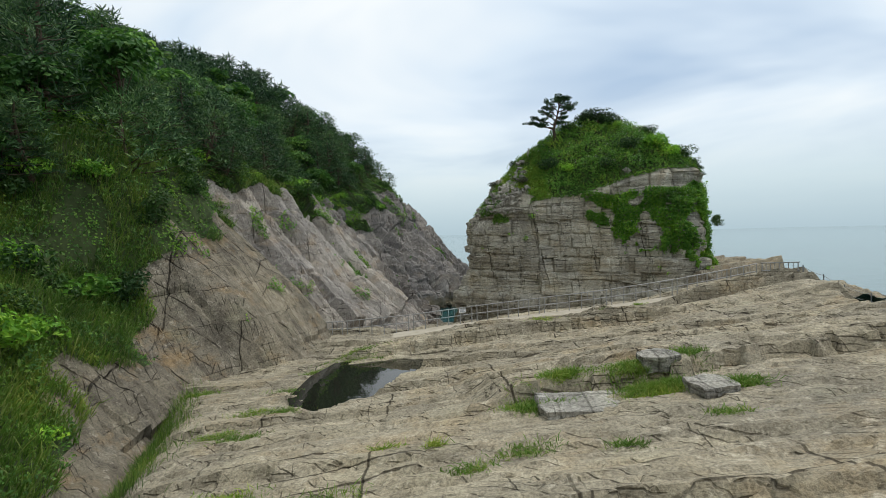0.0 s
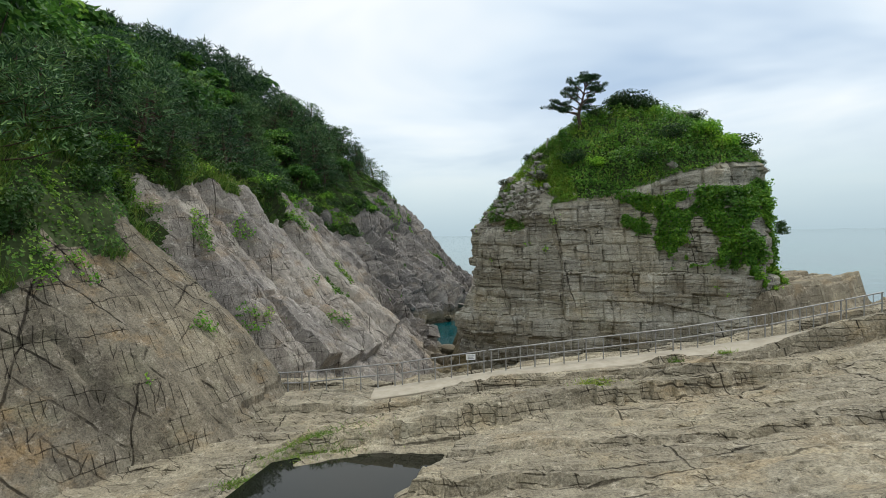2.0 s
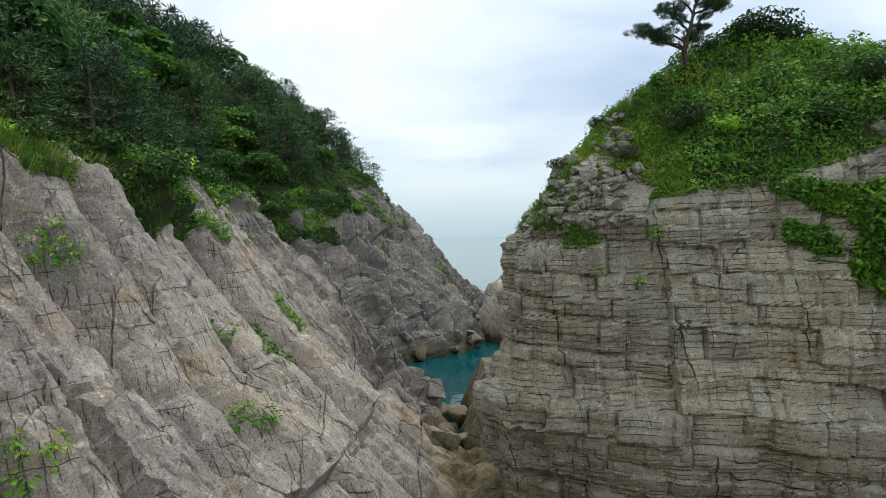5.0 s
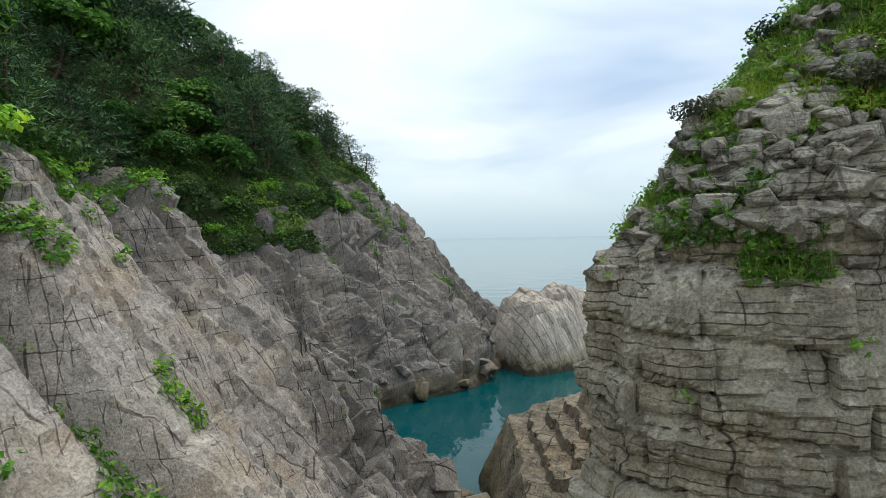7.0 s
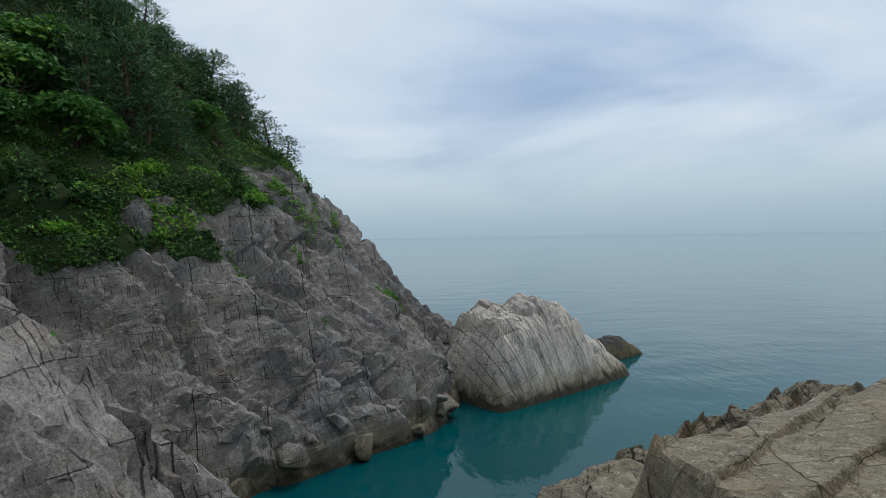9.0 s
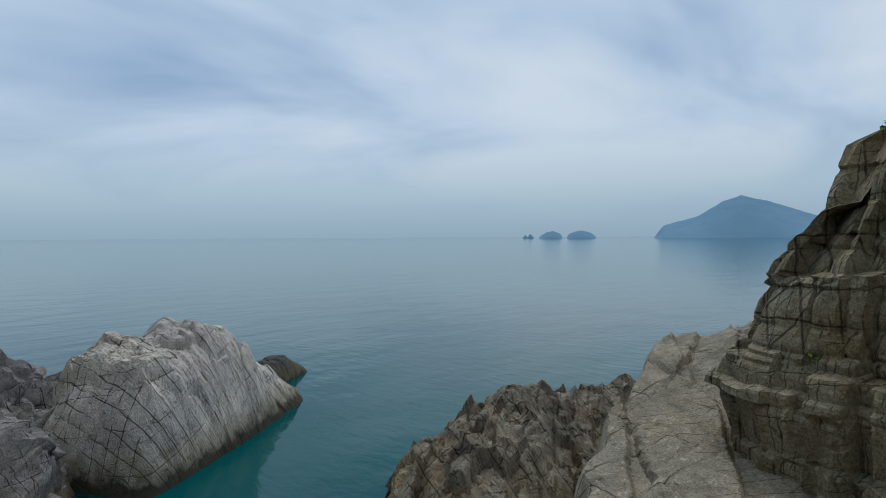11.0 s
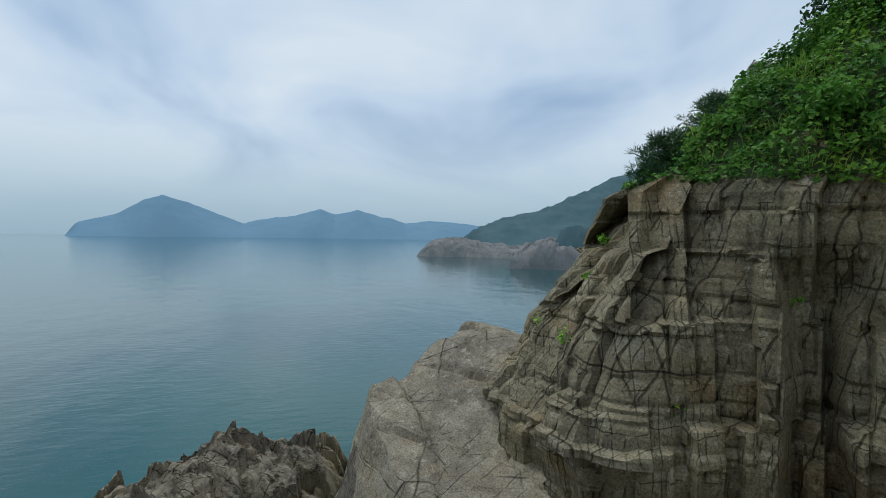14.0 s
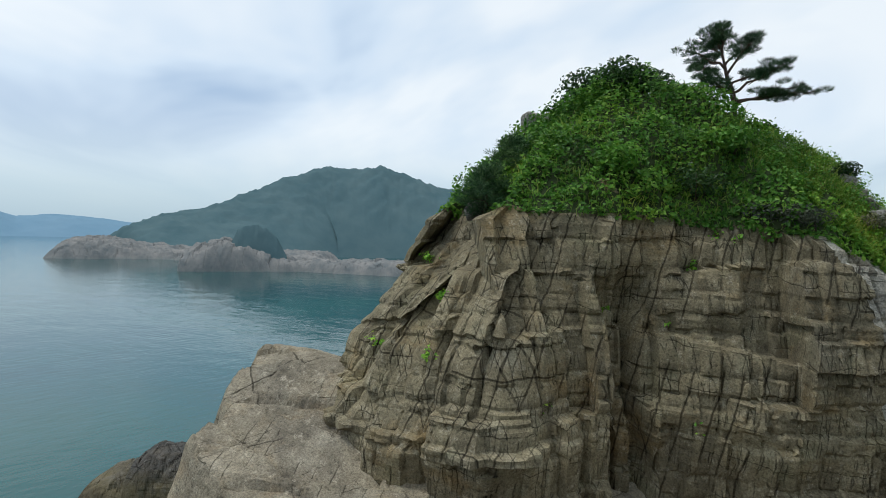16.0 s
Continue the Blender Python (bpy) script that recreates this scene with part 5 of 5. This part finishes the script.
dwarf_pine(43, 24.4, 52.6, 17.8, 0.9, "dwarf pine leaning over the stack's shoulder")
dwarf_pine(44, 25.1, 54.0, 17.4, 0.75, "dwarf pine leaning over the stack's shoulder")
dwarf_pine(45, 12.6, 56.2, 22.6, 0.32, "low dwarf pine at the foot of the lone pine")
dwarf_pine(46, 10.4, 55.6, 21.6, 0.35, "low dwarf pine at the foot of the lone pine")
dwarf_pine(47, 27.0, 52.5, 13.2, 0.45, "small pine sprig jutting from the stack's wall")

M_GREYLEAF = leaf_mat("greyish_shrub_leaves", (0.05, 0.06, 0.035), (0.09, 0.10, 0.06), (0.15, 0.16, 0.11), 0.6, 0.2)
_sh = [shrub(51, 1.5, 1.3, label="dense dark green shrub on the stack", group="shrubs on the stack", material=M_DARKLEAF, count=900, size=0.11),
       shrub(52, 1.3, 1.0, label="leafy green shrub on the stack", group="shrubs on the stack", count=700),
       shrub(53, 1.4, 0.9, label="greyish twiggy shrub on the stack", group="shrubs on the stack", material=M_GREYLEAF, size=0.08, count=900)]
_spots = [(0, 15.2, 56.8, 1.1), (0, 16.6, 56.6, 1.4), (0, 17.4, 57.5, 1.4), (0, 16.2, 57.6, 1.3), (0, 18.3, 57.3, 1.2), (0, 13.4, 56.4, 0.8), (1, 18.6, 56.9, 1.0), (0, 16.0, 51.8, 0.9), (0, 18.4, 52.2, 1.1), (1, 20.5, 52.0, 1.2), (1, 22.0, 51.4, 1.1), (0, 23.3, 51.6, 1.1),
          (0, 10.4, 53.3, 1.0), (1, 12.2, 53.0, 0.8), (2, 5.6, 55.4, 0.8), (2, 6.6, 57.2, 0.9), (0, 7.6, 56.2, 0.6), (2, 9.5, 59.6, 1.2), (0, 12.0, 60.2, 1.0), (1, 14.6, 61.8, 1.1), (2, 8.2, 59.3, 0.9), (1, 11.0, 58.6, 1.0), (2, 8.0, 53.6, 0.8), (0, 21.4, 55.0, 0.8)]
_used = set()
for k, x, y, s in _spots:
    m = Matrix.Translation((x, y, stack_top_z(x, y) - 0.15)) @ Euler((0, 0, x * 3.7)).to_matrix().to_4x4() @ Matrix.Diagonal((s, s, s, 1))
    if k not in _used:
        _sh[k].matrix_basis = m; _used.add(k)
    else:
        copy_thing(_sh[k], Matrix.Identity(4)).matrix_basis = m

# tufts and creepers in the joints of the bare rock
def joint_plants():
    rng = np.random.RandomState(19)
    n = 260000
    y, u = rng.uniform(28, 108, n), rng.uniform(2, 17, n)
    z = hill_z(u, y)
    m = pn((y - 0.22 * u) * 0.75, u * 0.33, 21.0) + 0.5 * pn(y * 0.15, u * 0.15, 2.0) + 0.25 * pn(y * 2.5, u * 2.5, 1.0)
    k = (m > np.interp(z, [3, 7, 12, 16], [1.0, 0.68, 0.48, 0.36])) & (z > 4.5)
    y, u, m = y[k], u[k], m[k]
    a, b, c = (np.stack(hill_point(yy, uu), -1) for yy, uu in ((y, u), (y + 0.3, u), (y, u + 0.3)))
    nor = np.cross(c - a, b - a); nor /= np.linalg.norm(nor, axis=1)[:, None] + 1e-9
    nor *= np.sign(nor[:, 2:3] + 1e-9)
    q = a + nor * (rng.uniform(0.0, 0.45, len(a)))[:, None]
    tagged(new("cliff_creepers", raw_mesh("cliff_creepers", *leaves(q, nor + [0.2, 0, 0.6], np.interp(q[:, 1], [30, 70], [0.10, 0.17]), rng, 0.6), M_SHRUB)), "green tufts and creepers rooted in the cliff's joints", "undergrowth", kind="stuff")
    p, n2, j = stack_samples(420000, rng)
    m = fbm(p[:, 0] * 0.45, p[:, 1] * 0.45, p[:, 2] * 0.9, 2) + 0.2 * pn(p[:, 0] * 3, p[:, 1] * 3, p[:, 2] * 3)
    k = (j <= _nw) & (m > np.interp(p[:, 2], [5, 9, 14], [1.3, 0.92, 0.72])) & (p[:, 2] > 6)
    q = p[k] + n2[k] * rng.uniform(0.0, 0.4, k.sum())[:, None]
    tagged(new("wall_creepers", raw_mesh("wall_creepers", *leaves(q, n2[k] + [0, 0, 0.6], 0.11, rng, 0.6), M_SHRUB)), "small green tufts rooted in the stack's bedding joints", "undergrowth", kind="stuff")


joint_plants()

# shrubs scattered over the overgrown slope
_hs = [shrub(61, 1.5, 1.2, "shrub", "dense dark green shrub on the hillside", "shrubs on the hillside", 0.15, 500, M_DARKLEAF),
       shrub(62, 1.6, 1.0, "shrub", "leafy bright green shrub on the hillside", "shrubs on the hillside", 0.16, 460)]
_p, _n, _yy, _uu = hill_samples(900, 8, 110, 3, 20, _r2, 0.8)
_seen = set()
for i in range(min(110, len(_p))):
    k = int(_r2.rand() < 0.45)
    s = _r2.uniform(0.6, 1.4)
    m = Matrix.Translation((_p[i, 0], _p[i, 1], _p[i, 2] - 0.25)) @ Euler((0, 0.3, _r2.rand() * 6)).to_matrix().to_4x4() @ Matrix.Diagonal((s, s, s, 1))
    if k not in _seen:
        _hs[k].matrix_basis = m; _seen.add(k)
    else:
        copy_thing(_hs[k], Matrix.Identity(4)).matrix_basis = m

# ---- path, railing, boulders ----
def concrete_path():
    xs = np.linspace(-3.4, 22.0, 120)
    rows = []
    for v, dz in ((-0.02, -0.9), (0.0, -0.04), (0.04, 0.0), (0.5, 0.02), (0.96, 0.0), (1.0, -0.04), (1.02, -0.9)):
        y = 33.75 + 0.25 * np.sin(xs * 0.3) + 1.75 * v + 0.05 * pn(xs * 1.3, v)
        rows.append(np.stack([xs, y, path_z(xs) + 0.06 + dz + 0.02 * pn(xs * 0.9, v * 3, 5.0)], -1))
    return tagged(new("pavement", grid_mesh("pavement", np.stack(rows, 1), M_CONC)), "worn sandy concrete walkway along the gorge", "path", kind="structure")


concrete_path()


def rail_section(a, b, label, first=True):
    """One welded panel: top and middle rail, short balusters between, legs to the ground."""
    a, b = np.array(a, float), np.array(b, float)
    e = thing("railing_panel", label, "railing", "railing panels along the walkway")
    e.location = a
    d = b - a
    L = float(np.hypot(d[0], d[1]))
    up = np.array([0, 0, 1.0])
    for nm, h in (("top_rail", 1.12), ("middle_rail", 0.62)):
        p = np.stack([up * h, d + up * h])
        mesh_part(nm, raw_mesh(nm, *tube(p, 0.034, 8), M_STEEL, True), e)
    leg = raw_mesh("leg", *tube(np.array([[0, 0, -0.35], [0, 0, 1.12]]), 0.032, 8), M_STEEL, True)
    bal = raw_mesh("baluster", *tube(np.array([[0, 0, 0.62], [0, 0, 1.12]]), 0.017, 6), M_STEEL, True)
    n = max(2, 2 * int(round(L / 0.8)))
    for i in range(n + 1):
        f = 0.03 + 0.94 * i / n
        p = mesh_part("leg" if i % 2 == 0 or i == n else "baluster", leg if i % 2 == 0 or i == n else bal, e)
        p.location = d * f
    return e


RAIL_X = [-10.3, -6.6, -2.2, 2.0, 6.5, 10.9, 15.3, 19.0, 20.9]
for x0, x1 in zip(RAIL_X[:-1], RAIL_X[1:]):
    y0, y1 = (35.25 + 0.15 * math.sin(x * 0.4) for x in (x0, x1))
    rail_section((x0, y0, float(path_z(x0))), (x1 - 0.1, y1, float(path_z(x1 - 0.1))), "galvanised steel railing panel on the walkway's outer edge")
rail_section((20.95, 35.2, 9.35), (21.15, 31.7, 9.6), "galvanised steel railing panel at the walkway's head")


def warning_sign():
    e = thing("warning_sign", "small white notice plate wired to the railing", "sign")
    e.location = (1.15, 35.16, float(path_z(1.15)) + 0.95)
    b = bmesh.new(); bmesh.ops.create_cube(b, size=1, matrix=Matrix.Diagonal((0.44, 0.02, 0.26, 1)))
    part("plate", b, M_SIGN, e)
    for i, (w, z) in enumerate(((0.34, 0.06), (0.26, 0.0), (0.30, -0.06))):
        b = bmesh.new(); bmesh.ops.create_cube(b, size=1, matrix=Matrix.Translation((0.0, -0.013, z)) @ Matrix.Diagonal((w, 0.006, 0.026, 1)))
        part("print_bar", b, M_INK, e, "line of unreadable grey print")


warning_sign()


def rope_fence():
    e = thing("rope_fence", "dark iron posts with two slack grey ropes down the steps", "fence")
    pts = [(21.3, 31.6, 9.55), (22.3, 31.3, 9.0), (23.3, 31.0, 8.4), (24.7, 30.8, 7.9), (26.2, 30.6, 7.4)]
    for p in pts:
        q = mesh_part("post", raw_mesh("post", *tube(np.array([[0, 0, -1.2], [0, 0, 1.0]]), 0.032, 8), M_IRON, True), e)
        q.location = p
    for h in (0.92, 0.5):
        for p, q in zip(pts[:-1], pts[1:]):
            mesh_part("rope", raw_mesh("rope", *tube(curve_pts(np.array(p) + [0, 0, h], np.array(q) + [0, 0, h], -0.07, 8), 0.014, 6), M_ROPE, True), e)


rope_fence()


def boulder(name, x, y, z, sx, sy, sz, seed, label, material, group="", turn=0.0):
    """An angular block: the hull of scattered corners, lightly bevelled."""
    rng = np.random.RandomState(seed)
    b = bmesh.new()
    for i in range(12):
        d = rng.normal(size=3)
        d /= np.abs(d).max() ** 0.75 * np.linalg.norm(d) ** 0.25
        b.verts.new((d[0] * sx * 0.5, d[1] * sy * 0.5, d[2] * sz * 0.5))
    r = bmesh.ops.convex_hull(b, input=b.verts)
    bmesh.ops.delete(b, geom=[v for v in r["geom_unused"] + r["geom_interior"] if isinstance(v, bmesh.types.BMVert)], context="VERTS")
    bmesh.ops.bevel(b, geom=list(b.edges), offset=min(sx, sy, sz) * 0.05, segments=1, affect="EDGES", clamp_overlap=True)
    me = bpy.data.meshes.new(name)
    b.to_mesh(me); b.free()
    me.materials.append(material)
    ob = new(name, me)
    ob.matrix_basis = Matrix.Translation((x, y, z)) @ Euler((rng.normal() * 0.12, rng.normal() * 0.12, turn)).to_matrix().to_4x4()
    return tagged(ob, label, "boulder", group)


def gz(x, y):
    return float(ground_z(np.array([float(x)]), np.array([float(y)]))[0])


M_GREYSTONE = rock_mat("grey_block_rock", (0.17, 0.163, 0.145), (0.33, 0.315, 0.285), (0.48, 0.46, 0.42), (1, 1, 1.8), (0, 0, 15), (0.30, 0.24, 0.16), 0.15, 0, 0.1, 0.5, 0.7, 0.55)
def slab(x, y, lx, ly, lz, seed, turn, label):
    """A flat slab with worn edges, broken corners and a slightly dished top."""
    b = bmesh.new()
    bmesh.ops.create_cube(b, size=1)
    bmesh.ops.subdivide_edges(b, edges=list(b.edges), cuts=9, use_grid_fill=True)
    for v in b.verts:
        p = v.co.copy()
        r = 1.0 - 0.16 * max(0, abs(p.x) + abs(p.y) - 0.62)
        q = Vector((p.x * lx * r, p.y * ly * r, p.z * lz * (1.0 - 0.5 * max(0, max(abs(p.x), abs(p.y)) - 0.42))))
        n = noise.noise_vector(q * 1.7 + Vector((seed * 3.1, 0, 0))) * 0.16 + noise.noise_vector(q * 5.0 + Vector((0, seed * 1.7, 0))) * 0.04
        v.co = q + Vector((n.x, n.y, n.z * 0.4))
    me = bpy.data.meshes.new("slab_boulder")
    b.to_mesh(me); b.free()
    me.materials.append(M_GREYSTONE)
    ob = new("slab_boulder", me)
    ob.matrix_basis = Matrix.Translation((x, y, gz(x, y) - lz * 0.05)) @ Euler((0.05, -0.03, turn)).to_matrix().to_4x4()
    return tagged(ob, label, "boulder", "fallen slabs on the shelf")


slab(4.0, 13.8, 3.3, 1.4, 0.40, 1, 0.06, "flat pale grey slab lying on the shelf")
slab(6.6, 13.2, 1.1, 0.9, 0.5, 2, 0.1, "square grey block lying on the shelf")
slab(5.9, 14.9, 1.0, 0.6, 0.5, 3, 0.2, "grey block tilted among grass on the shelf")

# loose stones on the stack's western shoulder
_rb = np.random.RandomState(8)
_p, _n, _j = stack_samples(60000, _rb)
_k = (_j > _nw + 1) & (_j < _nw + 22) & (_p[:, 0] < 8.5) & (_p[:, 1] < 56.8) & (_p[:, 2] > 12.8)
for i, p in enumerate(_p[_k][:230]):
    s = 0.16 + 0.62 * _rb.rand() ** 2.2
    boulder("loose_stone", p[0], p[1], p[2] + 0.22 * s, s * 1.3, s, s * 0.8, 100 + i, "angular grey stone loose on the stack's shoulder", M_GREYSTONE, "loose stones on the stack", _rb.rand() * 3)


_p, _n, _j = stack_samples(200000, _rb)
_k = (_j > _nw - 6) & (_p[:, 0] < 7.6) & (_p[:, 1] < 56.8) & (_p[:, 2] > 13.2) & (_p[:, 2] < 18.0)
for i, p in enumerate(_p[_k][:170]):
    s = 0.24 + 0.75 * _rb.rand() ** 1.8
    boulder("broken_block", p[0] + 0.15 * s, p[1], p[2] + 0.05 * s, s * 1.25, s, s * 0.7, 700 + i, "angular grey block weathered out of the stack's shoulder", M_GREYSTONE, "broken blocks on the stack", _rb.rand() * 3)


def snag(x, y, z, pts, r, label):
    e = tagged(new("dead_trunk", raw_mesh("dead_trunk", *tube(np.array(pts), np.linspace(r, r * 0.5, len(pts)), 7), M_DEAD, True)), label, "dead tree")
    e.location = (x, y, z)


snag(8.9, 55.4, stack_top_z(8.9, 55.4) - 0.2, [(0, 0, 0), (0.05, 0, 0.6), (0.2, 0, 1.15)], 0.12, "bleached dead trunk standing among grass on the stack")
snag(18.0, 50.2, 15.3, [(0, 0, 0), (0.0, -0.2, 0.6), (-0.1, -0.3, 1.2)], 0.13, "bleached dead stump on the stack's face")
snag(16.6, 50.2, 14.2, [(0, 0, 0), (0.8, -0.15, 0.6), (1.5, -0.2, 0.8)], 0.06, "bleached dead branch lying on the stack's face")

# grass tufts in the cracks of the shelf
def tufts(name, spots, label, rng, high=0.2, material=None):
    roots, ways = [], []
    for x, y, r, n in spots:
        px, py = x + rng.normal(size=n) * r, y + rng.normal(size=n) * r * 0.45
        z = ground_z(px, py)
        roots.append(np.stack([px, py, z - 0.03], -1))
        ways.append(np.stack([rng.normal(size=n) * 0.13, rng.normal(size=n) * 0.13, high * rng.uniform(0.5, 1.3, n)], -1))
    return tagged(new(name, raw_mesh(name, *blades(np.concatenate(roots), np.concatenate(ways), 0.009, rng, 0.35), material or M_GRASS)), label, "grass", kind="stuff")


tufts("shelf_grass", [(2.4, 14.3, 0.45, 700), (5.6, 14.1, 0.6, 1300), (5.4, 15.0, 0.5, 700), (3.3, 15.2, 0.35, 400), (6.9, 15.3, 0.35, 350), (7.5, 13.4, 0.25, 300), (-2.9, 10.2, 0.5, 600), (-0.3, 12.2, 0.12, 120), (1.6, 11.0, 0.35, 260), (3.6, 10.6, 0.2, 180), (6.0, 11.3, 0.25, 160),
      (-4.7, 27.9, 0.9, 1100), (-6.0, 26.2, 0.5, 500), (-6.6, 22.8, 0.5, 350), (-5.9, 19.0, 0.3, 300), (-6.4, 16.2, 0.4, 350), (-5.1, 11.2, 0.5, 700), (5.4, 29.8, 0.4, 260), (-7.6, 17.2, 0.4, 350), (-11.5, 24.5, 0.5, 500), (-1.5, 12.6, 0.2, 140), (0.4, 10.4, 0.25, 200), (-7.2, 19.6, 0.4, 300), (9.9, 33.2, 0.15, 120), (12.1, 33.2, 0.2, 140)],
      "yellow-green grass tufts in the shelf's cracks", _rb)
tufts("shelf_weeds", [(2.5, 13.9, 0.4, 900), (5.7, 13.9, 0.5, 2000), (5.2, 14.6, 0.4, 1000), (7.4, 13.2, 0.25, 500), (3.4, 15.2, 0.3, 500), (6.9, 15.5, 0.3, 500)], "thick bright weeds growing round the fallen slabs", _rb, 0.26)
tufts("gully_grass", [(-10.4 - 0.32 * (y - 14), y, 0.9, 1700) for y in np.arange(9, 25, 1.2)], "long bright grass filling the gully", _rb, 0.5)

# rock knobs that break through the green cap
for i, (x, y, dz, s) in enumerate([(20.8, 57.2, 0.1, 1.9), (20.2, 58.4, 0.0, 1.5), (21.2, 56.0, -0.2, 1.4), (19.6, 64.2, 0.0, 0.9), (20.4, 55.2, 0.0, 1.2), (17.5, 50.8, 0.1, 0.8)]):
    boulder("outcrop_block", x, y, stack_top_z(x, y) + dz, s * 1.1, s, s * 0.9, 300 + i, "grey rock knob breaking through the stack's green cap", M_GREYSTONE, "rock knobs on the stack", i * 0.7)

# dark low rock in the water off the ledge
islet("rock_skerry", 40.5, 64.5, 46.5, 70.0, 3.0, 2.6, 8.0, M_DARK, "low dark rock washed by the sea beside the ledge", 0.5)

# fallen blocks along the foot of the far cliff
_rs = np.random.RandomState(23)
for i, y in enumerate(np.arange(63.0, 108.0, 0.95)):
    u = _rs.uniform(0.3, 2.6)
    x, y2, z = (float(a) for a in hill_point(np.array(y), np.array(u)))
    s = _rs.uniform(0.9, 2.4) * (1.0 - 0.12 * u)
    boulder("shore_rock", x + 0.2, y2, z - 0.12 * s, s * 1.25, s * 1.1, s * 0.95, 500 + i, "angular grey block wedged at the cliff's waterline", M_GREYCLIFF, "fallen blocks at the cliff's foot", _rs.rand() * 3)
for i, (x, y, z, sx, sy, sz) in enumerate(((-0.8, 70.9, 0.2, 2.6, 2.2, 1.6), (-2.2, 70.0, 0.9, 2.4, 2.6, 2.2), (0.5, 69.4, 0.5, 2.0, 2.4, 1.8), (-3.6, 71.6, 0.4, 2.4, 2.0, 1.8))):
    boulder("shore_rock", x, y, z, sx, sy, sz, 600 + i, "dark wet block at the foot of the cliff's spur", M_GREYCLIFF, "fallen blocks at the cliff's foot", i * 0.9)
